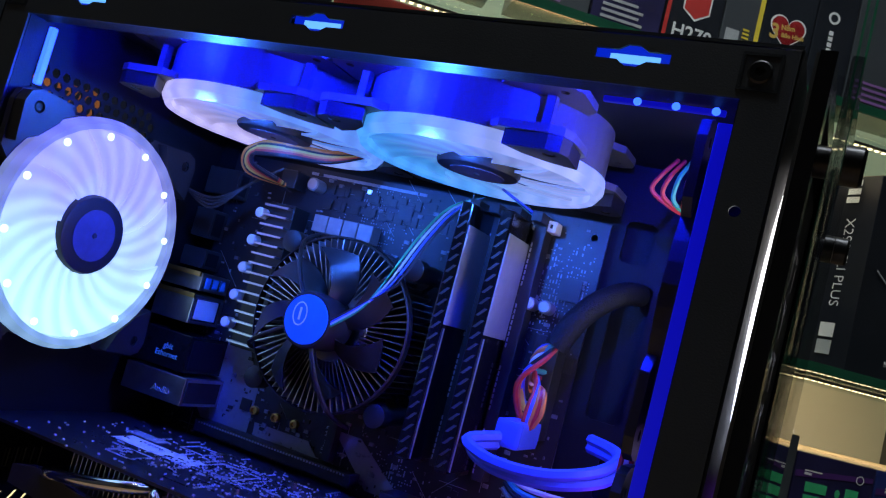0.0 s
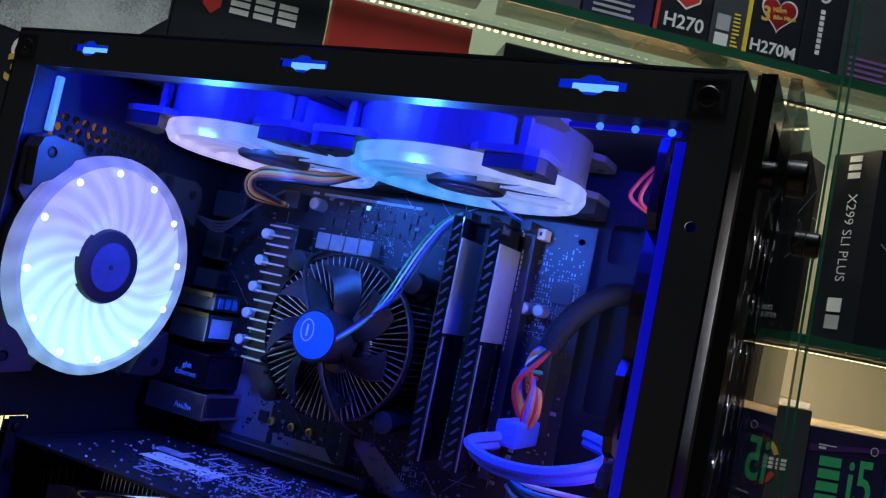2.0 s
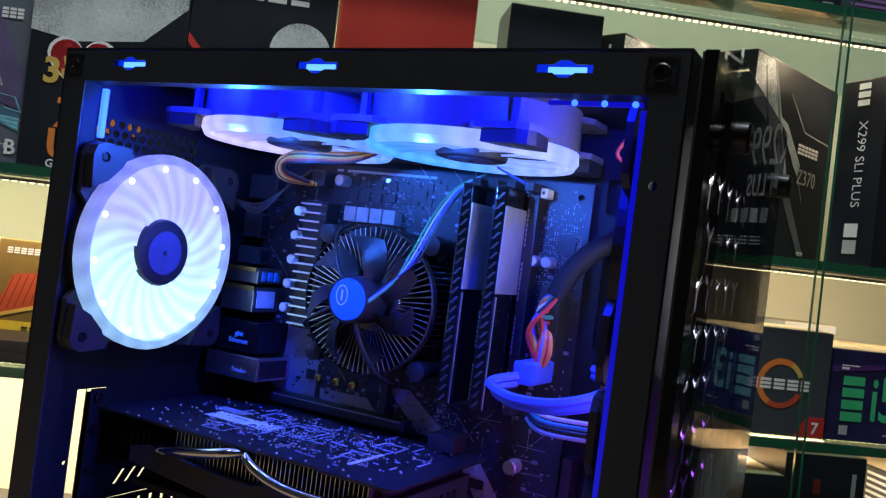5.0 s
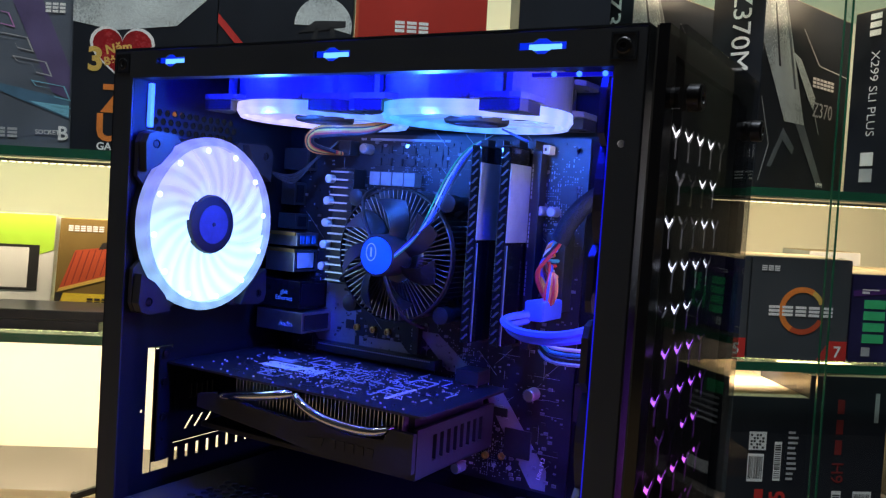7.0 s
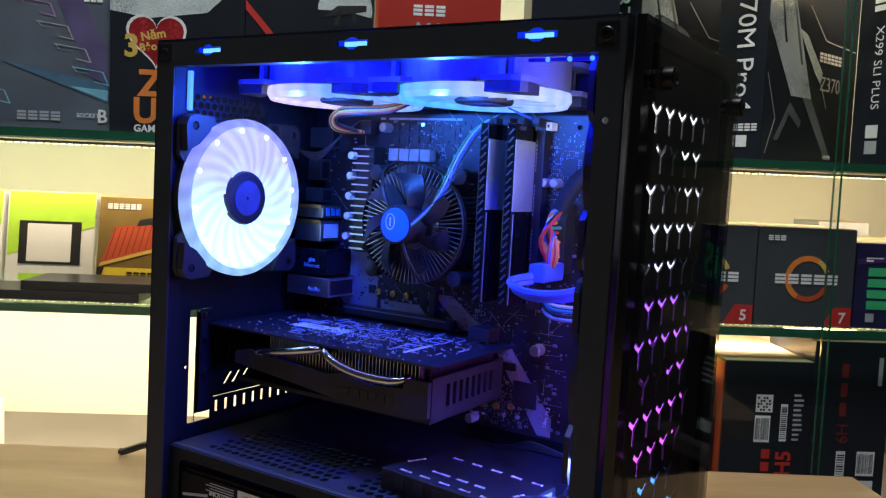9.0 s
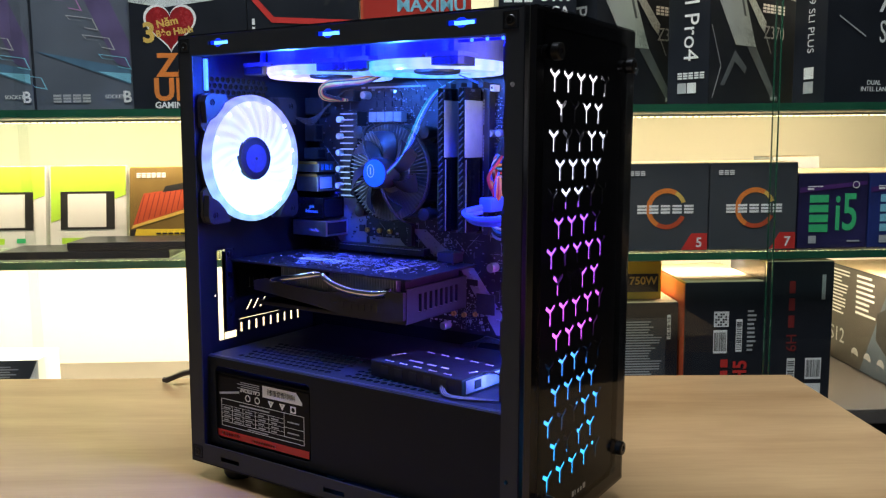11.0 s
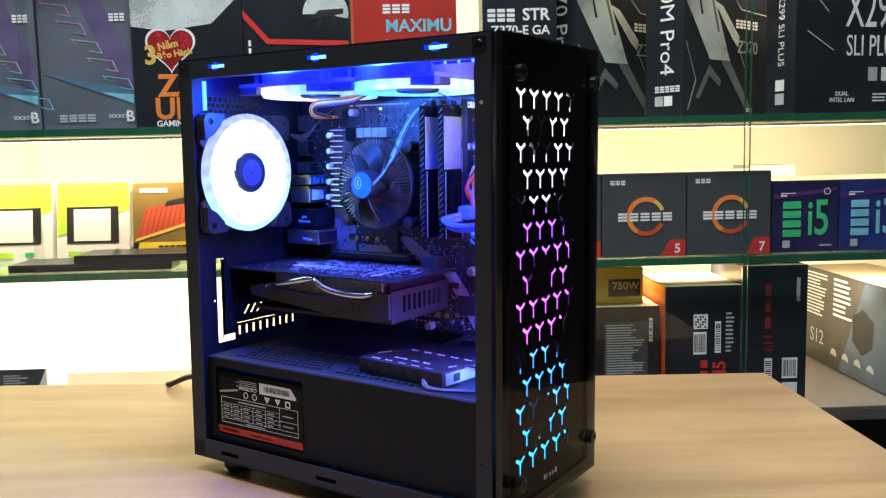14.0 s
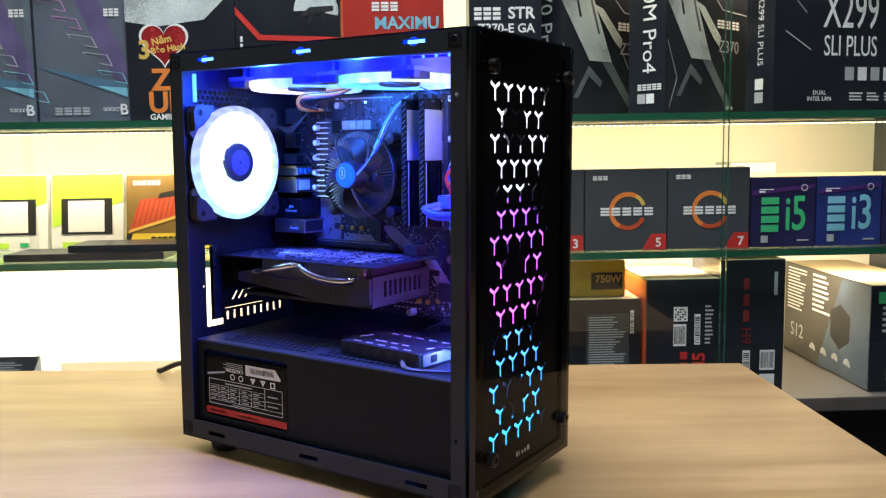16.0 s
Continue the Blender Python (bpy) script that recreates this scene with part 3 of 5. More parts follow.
c = Carton("memory_carton", "brown and yellow memory carton with red picture, leaning at the back", 0.15, 0.02, 0.135, BROWNPRINT, pose(-1.075, 0.12, T2 + 0.003, -10, 0, 0), "", YELLOW)
c.bar(0.002, 0.002, 0.148, 0.03, YELLOW, "yellow_band")
c.bar(0.092, 0.112, 0.146, 0.131, YELLOW, "yellow_panel")
c.poly([(0.006, 0.036), (0.148, 0.082), (0.148, 0.108), (0.024, 0.09)], ORANGERED, "printed_module")
c.polys([[(0.012 + 0.0095 * k, 0.04 + 0.0031 * k), (0.0135 + 0.0095 * k, 0.0405 + 0.0031 * k), (0.026 + 0.0088 * k, 0.088 + 0.0013 * k), (0.0245 + 0.0088 * k, 0.0878 + 0.0013 * k)] for k in range(13)], DIMRED, "printed_rib")
c.poly([(0.004, 0.031), (0.148, 0.074), (0.148, 0.08), (0.006, 0.0365)], GOLD, "gilt_edge")
c.poly([(0.055, 0.092), (0.1, 0.098), (0.102, 0.11), (0.06, 0.102)], CHIP, "printed_panel")
glyph_blocks(c, 0.012, 0.117, 0.05, 0.008, WHITE, 6)
glyph_blocks(c, 0.045, 0.012, 0.08, 0.012, CHIP, 8)
c.poly([(0.002, 0.03), (0.012, 0.03), (0.004, 0.002), (0.002, 0.002)], CHIP, "dark_stripe")
for i, (u, w) in enumerate(((-1.235, 0.26), (-1.13, 0.2))):
    Carton("flat_carton", "flat black carton lying on the glass shelf", w, 0.09, 0.0125, DARKCARD, pose(u, 0.0, T2 + 0.0132 * i), "flat black cartons")

# bottom compartment
TB = -0.104
c = Carton("power_supply_carton", "black power supply carton with red side and barcode labels", 0.126, 0.2, 0.205, DARKCARD, pose(-0.17, 0.0, TB), "power supply cartons", KRAFT)
part("red_side", Geo().box(-0.0012, -0.0004, 0.003, 0.197, 0.003, 0.202), ORANGERED, c.root)
c.code(0.046, 0.09, 0.068, 0.128)
c.code(0.082, 0.092, 0.092, 0.145, along=False)
c.bar(0.046, 0.133, 0.07, 0.158, WHITE, "code_patch")
c.polys([rect(0.048 + 0.004 * (k % 5), 0.135 + 0.0042 * (k // 5), 0.051 + 0.004 * (k % 5), 0.138 + 0.0042 * (k // 5)) for k in range(25) if (k * 7) % 3], CHIP, "code_mark")
c.text("H5", 0.091, 0.06, 0.03, RED, 90, bold=0.0008)
glyph_blocks(c, 0.058, 0.03, 0.015, 0.05, RED, 1)
c.lines(0.1, 0.09, 0.115, 0.16, 10, GREYPRINT)
c = Carton("power_supply_carton", "tall black power supply carton with faint red lettering", 0.111, 0.15, 0.236, DARKCARD, pose(-0.044, 0.0, TB), "power supply cartons", KRAFT)
glyph_blocks(c, 0.04, 0.13, 0.012, 0.075, DIMRED, 1)
c.text("H9", 0.045, 0.105, 0.024, DIMRED, -90)
c.code(0.07, 0.045, 0.096, 0.08)
c.code(0.04, 0.02, 0.053, 0.08, along=False)
c.bar(0.07, 0.01, 0.096, 0.038, WHITE, "code_patch")
c.bar(0.092, 0.175, 0.098, 0.215, GREYPRINT, "logo_shape")
c = Carton("power_supply_carton", "black and grey carton printed with tables, lying flat", 0.17, 0.2, 0.17, DARKCARD, pose(-0.345, 0.02, TB), "power supply cartons", KRAFT)
c.bar(0.076, 0.04, 0.15, 0.145, GREYCARD, "grey_panel")
c.lines(0.08, 0.045, 0.146, 0.14, 22, GREYPRINT, seed=4)
c.code(0.152, 0.11, 0.158, 0.15, along=False)
c = Carton("power_supply_carton", "cream-lit carton with a dark wattage patch, lying on another carton", 0.16, 0.18, 0.062, YELLOW, pose(-0.355, 0.05, TB + 0.1705), "power supply cartons", KRAFT)
c.bar(0.1, 0.012, 0.155, 0.042, CHIP, "dark_patch")
c.text("750W", 0.13, 0.03, 0.018, GOLD, bold=0.0005)
c = Carton("computer_case_carton", "grey carton printed with a dark tower and feature list", 0.13, 0.34, 0.186, DARKCARD, pose(0.221, 0.005, TB), "", KRAFT)
c.bar(0.002, 0.002, 0.338, 0.184, mat("grey_brown_card", (0.05, 0.045, 0.038), 0.3, 0, 0.4, 8), "side_panel", "left")
c.poly([(0.15, 0.002), (0.338, 0.002), (0.338, 0.184), (0.24, 0.184)], mat("steel_blue_card", (0.06, 0.09, 0.13), 0.3, 0, 0.6, 9), "blue_field", "left")
c.lines(0.015, 0.09, 0.1, 0.178, 13, WHITE, "left", 2)
c.lines(0.125, 0.1, 0.2, 0.178, 8, WHITE, "left", 3)
c.poly([(0.2, 0.07), (0.235, 0.05), (0.27, 0.07), (0.272, 0.118), (0.235, 0.135), (0.2, 0.118)], CHIP, "printed_tower", "left")
c.text("S12", 0.06, 0.05, 0.04, GREYPRINT, 0, "left")
for k in range(4):
    c.ring(0.13 + 0.045 * k, 0.028, 0.0, 0.012, GREYPRINT, 0, 360, "left")
c.lines(0.02, 0.1, 0.09, 0.15, 5, GREYPRINT, seed=5)
c.bar(0.012, 0.155, 0.05, 0.175, GREEN, "badge")
c.bar(0.03, 0.02, 0.08, 0.04, WHITE, "badge")
c = Carton("paper_pack", "white pack with a dark printed top, standing on the lower board", 0.13, 0.08, 0.1, WHITE, pose(-1.316, 0.0, TB), "")
c.poly([(0.001, 0.045), (0.112, 0.062), (0.129, 0.099), (0.001, 0.099)], GREYCARD, "dark_field")
c.lines(0.06, 0.07, 0.1, 0.09, 5, GREYPRINT, seed=8)

# upper compartment above, seen from below
TOPS = ((-1.0, 0.25, DARKCARD), (-0.72, 0.22, DARKCARD), (-0.475, 0.09, GREYCARD), (-0.382, 0.088, NAVYCARD), (-0.291, 0.072, DARKCARD), (-0.217, 0.05, GREYCARD), (-0.165, 0.068, DARKCARD), (-0.0955, 0.055, DARKCARD), (-0.039, 0.1, GREYCARD), (0.064, 0.12, DARKCARD))
for i, (u, w, card) in enumerate(TOPS):
    c = Carton("motherboard_carton", "dark motherboard carton standing on the top glass shelf", w, 0.06, 0.26, card, pose(u, 0.0, T3), "top shelf cartons")
    if i == 4:
        c.bar(0.0, 0.002, 0.005, 0.258, RED, "red_edge")
        c.text("H270", 0.038, 0.026, 0.024, WHITE, bold=0.0004)
        c.poly([(0.02, 0.085), (0.056, 0.085), (0.056, 0.055), (0.038, 0.043), (0.02, 0.055)], WHITE, "shield_edge")
        c.poly([(0.022, 0.083), (0.054, 0.083), (0.054, 0.056), (0.038, 0.046), (0.022, 0.056)], RED, "red_shield")
    elif i == 5:
        c.bar(0.006, 0.03, 0.024, 0.05, GREYPRINT, "badge")
        c.bar(0.006, 0.008, 0.024, 0.026, WHITE, "badge")
        c.lines(0.028, 0.01, 0.038, 0.055, 9, YELLOW, seed=i)
        c.bar(0.044, 0.001, 0.05, 0.258, YELLOW, "yellow_edge")
    elif i == 6:
        c.text("H270M", 0.033, 0.022, 0.021, WHITE, bold=0.0004)
        heart(c, 0.034, 0.066, 0.024, WHITE, 1.1)
        heart(c, 0.034, 0.066, 0.024, HEARTRED)
        c.text("3", 0.017, 0.064, 0.026, GOLD, bold=0.0008)
        c.text("Năm", 0.034, 0.073, 0.009, GOLD, 8, bold=0.0003)
        c.text("Bảo Hành", 0.042, 0.064, 0.0075, GOLD, 6, bold=0.0003)
    elif i == 7:
        c.polys([rect(0.02, 0.03 + 0.0075 * k, 0.026, 0.0355 + 0.0075 * k) for k in range(8)], WHITE, "logo_shape")
        c.ring(0.023, 0.105, 0.005, 0.008, WHITE)
        c.lines(0.03, 0.006, 0.05, 0.012, 2, GREYPRINT, seed=i)
    elif i > 1:
        c.lines(0.012, 0.01, w - 0.012, 0.04, 4, GREYPRINT if i % 2 else mat("violet_fine_print", (0.25, 0.12, 0.35), 0.4), seed=i)

# ---- the tower ----
case = thing("computer_case", "black steel tower case, side panel off, standing on the table", "computer case")
slots = []
for x in (0.043, 0.169, 0.2945):
    slots.append([(x - 0.0125, 0.4045), (x - 0.005, 0.4045), (x - 0.002, 0.4025), (x + 0.002, 0.4025), (x + 0.005, 0.4045), (x + 0.0125, 0.4045), (x + 0.0125, 0.408), (x + 0.005, 0.408), (x + 0.002, 0.4098), (x - 0.002, 0.4098), (x - 0.005, 0.408), (x - 0.0125, 0.408)])
low = [rect(x - 0.012, 0.021, x + 0.012, 0.0255) for x in (0.043, 0.169, 0.2945)]
holes = [circle(0, 0.405, 0.0022), circle(0.335, 0.405, 0.0028), circle(0, 0.025, 0.0022), circle(0.337, 0.361, 0.0018), circle(0.336, 0.07, 0.0018), circle(0.335, 0.025, 0.0022)]
opening = rect(0.0095, 0.034, 0.331, 0.396)
part("side_frame", Geo().plate(rect(-0.0085, 0.016, 0.346, 0.413), [opening, *slots, *low, *holes], 0.0012, at(SIDE, 0, 0.0012, 0)), LITSTEEL, case)
for b in ((0.3305, 0.3315, 0.0015, 0.02, 0.034, 0.396), (0.0085, 0.0095, 0.0015, 0.012, 0.034, 0.396), (0.0095, 0.3305, 0.0015, 0.011, 0.3962, 0.3972)):
    part("inner_flange", Geo().box(*b), STEEL, case)
part("front_steel", Geo().plate(rect(0.0, 0.0157, 0.185, 0.4135), [circle(0.083, z, 0.0605, 40) for z in (0.338, 0.2155, 0.093)], 0.001, at(ACROSS, 0.3455, 0, 0)), STEEL, case)
part("top_panel", Geo().box(-0.0085, 0.346, 0.0, 0.185, 0.4135, 0.4147), STEEL, case)
part("bottom_panel", Geo().box(-0.0085, 0.346, 0.0, 0.185, 0.0145, 0.0157), STEEL, case)
part("far_panel", Geo().box(-0.0085, 0.346, 0.1842, 0.185, 0.016, 0.413), STEEL, case)
ovals = []
for x, z, hx, hz in ((0.276, 0.315, 0.0095, 0.036), (0.271, 0.2, 0.007, 0.012), (0.272, 0.372, 0.008, 0.011), (0.285, 0.255, 0.006, 0.014)):
    ovals.append([(x + sx * (hx - 0.003) + 0.003 * math.cos(radians(a0 + d)), z + sz * (hz - 0.003) + 0.003 * math.sin(radians(a0 + d))) for sx, sz, a0 in ((1, 1, 0), (-1, 1, 90), (-1, -1, 180), (1, -1, 270)) for d in (0, 45, 90)])
part("board_tray", Geo().plate(rect(-0.007, 0.016, 0.345, 0.413), ovals, 0.0012, at(SIDE, 0, 0.1757, 0)), STEEL, case, "black tray with rounded cable openings")
# rear wall with fan grille, port opening and slot openings
g = Geo()
rear_holes = [rect(0.0375, 0.1245, 0.0445, 0.2145), rect(0.0447, 0.1245, 0.061, 0.1315), rect(0.0447, 0.2125, 0.06, 0.2145), circle(0.0345, 0.17, 0.0014, 8)]
rear_holes += [rect(0.066 + 0.0104 * k, 0.1285, 0.0692 + 0.0104 * k, 0.138) for k in range(9)]
rear_holes += [rect(0.064, 0.1412, 0.122, 0.1419)]
rear_holes += [[(0.074 + 0.0095 * k, 0.15), (0.077 + 0.0095 * k, 0.15), (0.084 + 0.0095 * k, 0.159), (0.081 + 0.0095 * k, 0.159)] for k in range(3)]
rear_holes += [rect(0.0745 + 0.0052 * k, 0.1725, 0.0775 + 0.0052 * k, 0.1845) for k in range(5)]
rear_holes += [circle(0.024 + 0.0068 * k + 0.0034 * (j % 2), 0.3665 + 0.006 * j, 0.0026, 6) for k in range(13) for j in range(3)]
g.plate(rect(0.0, 0.0157, 0.185, 0.4135), rear_holes, 0.001, at(ACROSS, -0.0085, 0, 0))
part("rear_wall", g, STEEL, case)
for x in (0.03, 0.3):
    for y in (0.025, 0.15):
        part("foot", Geo().lathe([(0.013, 0), (0.015, 0.003), (0.0165, 0.0145)], at(pose(0, 0, 0), x, y, 0), 20), PLASTIC, case, "round black plastic foot", True)
for x, z in ((0, 0.405), (0.335, 0.405), (0, 0.025), (0.335, 0.025)):
    part("corner_screw", Geo().lathe([(0.0036, 0.0002), (0.0038, 0.0006), (0.0032, 0.0011), (0.0016, 0.0011), (0.0012, 0.0004)], at(SIDE, x, 0, z), 20), SCREW, case, "dark cross-head screw", True)
    part("screw_recess", Geo().plate(rect(x - 0.0062, z - 0.0062, x + 0.0062, z + 0.0062), [rect(x - 0.0052, z - 0.0052, x + 0.0052, z + 0.0052)], 0.0005, at(SIDE, 0, 0, 0)), STEEL, case)

# shroud over the power supply
wind = [(x + 0.005 * math.cos(radians(a0 + d)), z + 0.005 * math.sin(radians(a0 + d))) for x, z, a0 in ((0.1325, 0.1055, 0), (0.0245, 0.1055, 90), (0.0245, 0.045, 180), (0.1325, 0.045, 270)) for d in (0, 30, 60, 90)]
part("shroud_side", Geo().plate(rect(0.0095, 0.034, 0.33, 0.1185), [wind], 0.001, at(SIDE, 0, 0.008, 0)), STEEL, case)
vents = []
for bx, nx in ((0.035, 15), (0.165, 14)):
    for i in range(nx):
        for j in range(7):
            x, y = bx + 0.0076 * i + 0.0038 * (j % 2), 0.02 + 0.0088 * j
            if x < 0.318:
                vents.append(circle(x + 0.0028, y + 0.003, 0.0034, 6))
part("shroud_edge", Geo().tube([(0.0098, 0.0108, 0.1162), (0.12, 0.0108, 0.1162), (0.329, 0.0108, 0.1162)], 0.0038, 16), mat("satin_edge", (0.03, 0.034, 0.042), 0.3, 0, 0.1, 25, 0.1, 1500, spec=0.55), case, "rounded satin edge of the shroud", True)
part("shroud_top", Geo().plate(rect(0.0095, 0.0082, 0.33, 0.1745), vents, 0.001, at(Matrix.Identity(4), 0, 0, 0.1185)), LITSTEEL, case, "perforated black shroud top")

LABELBLACK = mat("matt_label_black", (0.006, 0.006, 0.007), 0.5, 0, 0.2, 60, spec=0.15)
psu = thing("power_supply", "black power supply with a rating label, behind the shroud window", "power supply", pose(0, -0.0053, 0))
part("housing", Geo().box(0.004, 0.152, 0.016, 0.165, 0.018, 0.104, 0.001), STEEL, psu)
lab = part("rating_label", Geo().box(0.03, 0.146, 0.0145, 0.0155, 0.0415, 0.101), LABELBLACK, psu, "black rating label with red band and white table")


lab.location.x = -0.0115


def on_label(name, polys, material):
    g = Geo()
    for q in polys:
        g.plate(q, [], 0.0002, at(SIDE, 0, 0.0143, 0))
    return part(name, g, material, lab)


on_label("red_band", [rect(0.03, 0.042, 0.1455, 0.0488)], RED)
on_label("serial_sticker", [[(0.09, 0.0892), (0.138, 0.0892), (0.138, 0.0915), (0.131, 0.1), (0.09, 0.1)]], WHITE)
on_label("serial_bar", [rect(0.096 + 0.0017 * k, 0.092, 0.0968 + 0.0017 * k + 0.0003 * (k % 3), 0.0975) for k in range(20)], CHIP)
def frame_lines(x0, z0, x1, z1, t=0.0004):
    return [rect(x0, z0, x1, z0 + t), rect(x0, z1 - t, x1, z1), rect(x0, z0 + t, x0 + t, z1 - t), rect(x1 - t, z0 + t, x1, z1 - t)]


on_label("table_line", frame_lines(0.036, 0.053, 0.14, 0.0795) + [rect(0.036, 0.0572, 0.14, 0.0575), rect(0.116, 0.0576, 0.1163, 0.079), rect(0.1164, 0.066, 0.1396, 0.0663)] + [rect(0.0364, 0.0612 + 0.004 * k, 0.1159, 0.0614 + 0.004 * k) for k in range(4)] + [rect(x, 0.0576, x + 0.0003, 0.0732) for x in (0.05, 0.064, 0.08, 0.097)], WHITE)
on_label("fine_print", [rect(x, 0.0585 + 0.004 * k, x + 0.007 + 0.002 * ((k + j) % 2), 0.0596 + 0.004 * k) for k in range(4) for j, x in enumerate((0.039, 0.053, 0.067, 0.084, 0.1))] + [rect(0.12, 0.061, 0.134, 0.0621), rect(0.12, 0.071, 0.134, 0.0721), rect(0.06, 0.0755, 0.098, 0.0768), rect(0.07, 0.0544, 0.096, 0.0553)], GREYPRINT)
on_label("small_print", [rect(0.058 + 0.004 * (k % 2), 0.0925 + 0.0019 * k, 0.086, 0.0932 + 0.0019 * k) for k in range(4)] + [[(0.034, 0.083), (0.06, 0.0875), (0.06, 0.0895), (0.034, 0.085)]], GREYPRINT)
SIGNS = []
for x in (0.071, 0.083):
    SIGNS.append((circle(x, 0.0845, 0.0033, 16), circle(x, 0.0845, 0.0024, 16)))
for x in (0.1, 0.114):
    SIGNS.append(([(x, 0.0808), (x + 0.0037, 0.0868), (x - 0.0037, 0.0868)], [(x, 0.0836), (x + 0.0008, 0.0858), (x - 0.0008, 0.0858)]))
SIGNS.append((rect(0.124, 0.0805, 0.1305, 0.0868), circle(0.1272, 0.0836, 0.0022, 12)))
for outer, inner in SIGNS:
    part("warning_sign", Geo().plate(outer, [inner], 0.0002, at(SIDE, 0, 0.0143, 0)), WHITE, lab, "white warning sign")
letters("lettering", "CAUTION!", 0.0052, WHITE, lab, at(SIDE, 0.074, 0.0142, 0.0915) @ pose(0, 0, 0, 0, 0, 180))
on_label("band_letter", [rect(0.036 + 0.0035 * k, 0.0437, 0.0382 + 0.0035 * k, 0.0472) for k in range(7)] + [rect(0.076 + 0.003 * k, 0.0437, 0.078 + 0.003 * k, 0.046) for k in range(10)], WHITE)

# ---- lamps in the tower: diodes of its fans and light strips ----
COOL = (0.03, 0.15, 1.0)
bulb("fan_diode_light", (0.083, 0.0478, 0.3775), 1.9, COOL, 0.0015)
bulb("fan_diode_light", (0.205, 0.0478, 0.3775), 2.0, COOL, 0.0015)
bulb("strip_diode_light", (0.06, 0.022, 0.4085), 2.2, (0.003, 0.01, 1.0), 0.002)
bulb("strip_diode_light", (0.169, 0.022, 0.4085), 4.5, (0.003, 0.01, 1.0), 0.002)
bulb("strip_diode_light", (0.295, 0.022, 0.4085), 4.5, (0.003, 0.01, 1.0), 0.002)
bulb("front_fan_light", (0.327, 0.06, 0.3), 0.2, (0.06, 0.1, 1.0), 0.002)
bulb("front_fan_light", (0.327, 0.06, 0.16), 2.4, (0.09, 0.13, 1.0), 0.002)


def gradient_glow(name, low, high, strength, axis="Y", span=0.06, top=None):
    """Lit frosted plastic whose colour runs from low to high along one axis of its fan, patchy with the diodes behind it."""
    m = bpy.data.materials.new(name)
    m.use_nodes = True
    n, l = m.node_tree.nodes, m.node_tree.links
    b = n["Principled BSDF"]
    b.inputs["Base Color"].default_value, b.inputs["Roughness"].default_value = (0.06, 0.065, 0.08, 1), 0.3
    co, sep, mp = n.new("ShaderNodeTexCoord"), n.new("ShaderNodeSeparateXYZ"), n.new("ShaderNodeMapRange")
    mp.inputs["From Min"].default_value, mp.inputs["From Max"].default_value = -span, span
    l.new(co.outputs["Object"], sep.inputs[0]), l.new(sep.outputs[axis], mp.inputs["Value"])
    nz = n.new("ShaderNodeTexNoise")
    nz.inputs["Scale"].default_value = 38
    l.new(co.outputs["Object"], nz.inputs["Vector"])
    add = n.new("ShaderNodeMath")
    add.operation, add.inputs[1].default_value = "MULTIPLY_ADD", 0.5
    l.new(nz.outputs["Fac"], add.inputs[0]), l.new(mp.outputs[0], add.inputs[2])
    ramp = n.new("ShaderNodeValToRGB")
    ramp.color_ramp.elements[0].position, ramp.color_ramp.elements[0].color = 0.42, (*low, 1)
    ramp.color_ramp.elements[1].position, ramp.color_ramp.elements[1].color = 1.0, (*high, 1)
    l.new(add.outputs[0], ramp.inputs[0]), l.new(ramp.outputs[0], b.inputs["Emission Color"])
    # swirling streaks painted into the glow's strength: a wave over the angle, wound outward
    turn, dist, wind, wave, power = (n.new("ShaderNodeMath"), n.new("ShaderNodeVectorMath"), n.new("ShaderNodeMath"), n.new("ShaderNodeMath"), n.new("ShaderNodeMapRange"))
    turn.operation, dist.operation, wind.operation, wave.operation = "ARCTAN2", "LENGTH", "MULTIPLY_ADD", "SINE"
    l.new(sep.outputs["Y"], turn.inputs[0]), l.new(sep.outputs["X"], turn.inputs[1])
    l.new(co.outputs["Object"], dist.inputs[0])
    times = n.new("ShaderNodeMath")
    times.operation, times.inputs[1].default_value = "MULTIPLY", 22.0
    l.new(turn.outputs[0], times.inputs[0])
    wind.inputs[1].default_value = -330.0
    l.new(dist.outputs["Value"], wind.inputs[0]), l.new(times.outputs[0], wind.inputs[2]), l.new(wind.outputs[0], wave.inputs[0])
    power.inputs["From Min"].default_value, power.inputs["From Max"].default_value = -1.0, 1.0
    power.inputs["To Min"].default_value, power.inputs["To Max"].default_value = strength * 0.87, strength * 1.13
    l.new(wave.outputs[0], power.inputs["Value"])
    l.new(power.outputs[0], b.inputs["Emission Strength"])
    return m


def fan_blade(k, n, r0, r1, sweep, z0, dz, thick=0.0012, over=1.12):
    g, nr, na = Geo(), 6, 6
    v, f = [], []
    for s in (0, 1):
        for i in range(nr + 1):
            r = r0 + (r1 - r0) * i / nr
            for j in range(na + 1):
                a = 2 * math.pi * k / n + sweep * (i / nr) ** 1.3 + (2 * math.pi / n) * over * j / na
                v.append((r * math.cos(a), r * math.sin(a), z0 + dz * (j / na - 0.5) - s * thick))
    w, h = na + 1, (nr + 1) * (na + 1)
    for i in range(nr):
        for j in range(na):
            q = (i * w + j, i * w + j + 1, (i + 1) * w + j + 1, (i + 1) * w + j)
            f += [q, tuple(h + x for x in reversed(q))]
    edge = [i * w for i in range(nr)] + [nr * w + j for j in range(na)] + [i * w + na for i in range(nr, 0, -1)] + [j for j in range(na, 0, -1)]
    for a, b in zip(edge, edge[1:] + edge[:1]):
        f.append((a, b, h + b, h + a))
    return g.put(v, f)


HOTSPOT = glow("fan_diode", (0.6, 0.9, 1.0), 7)


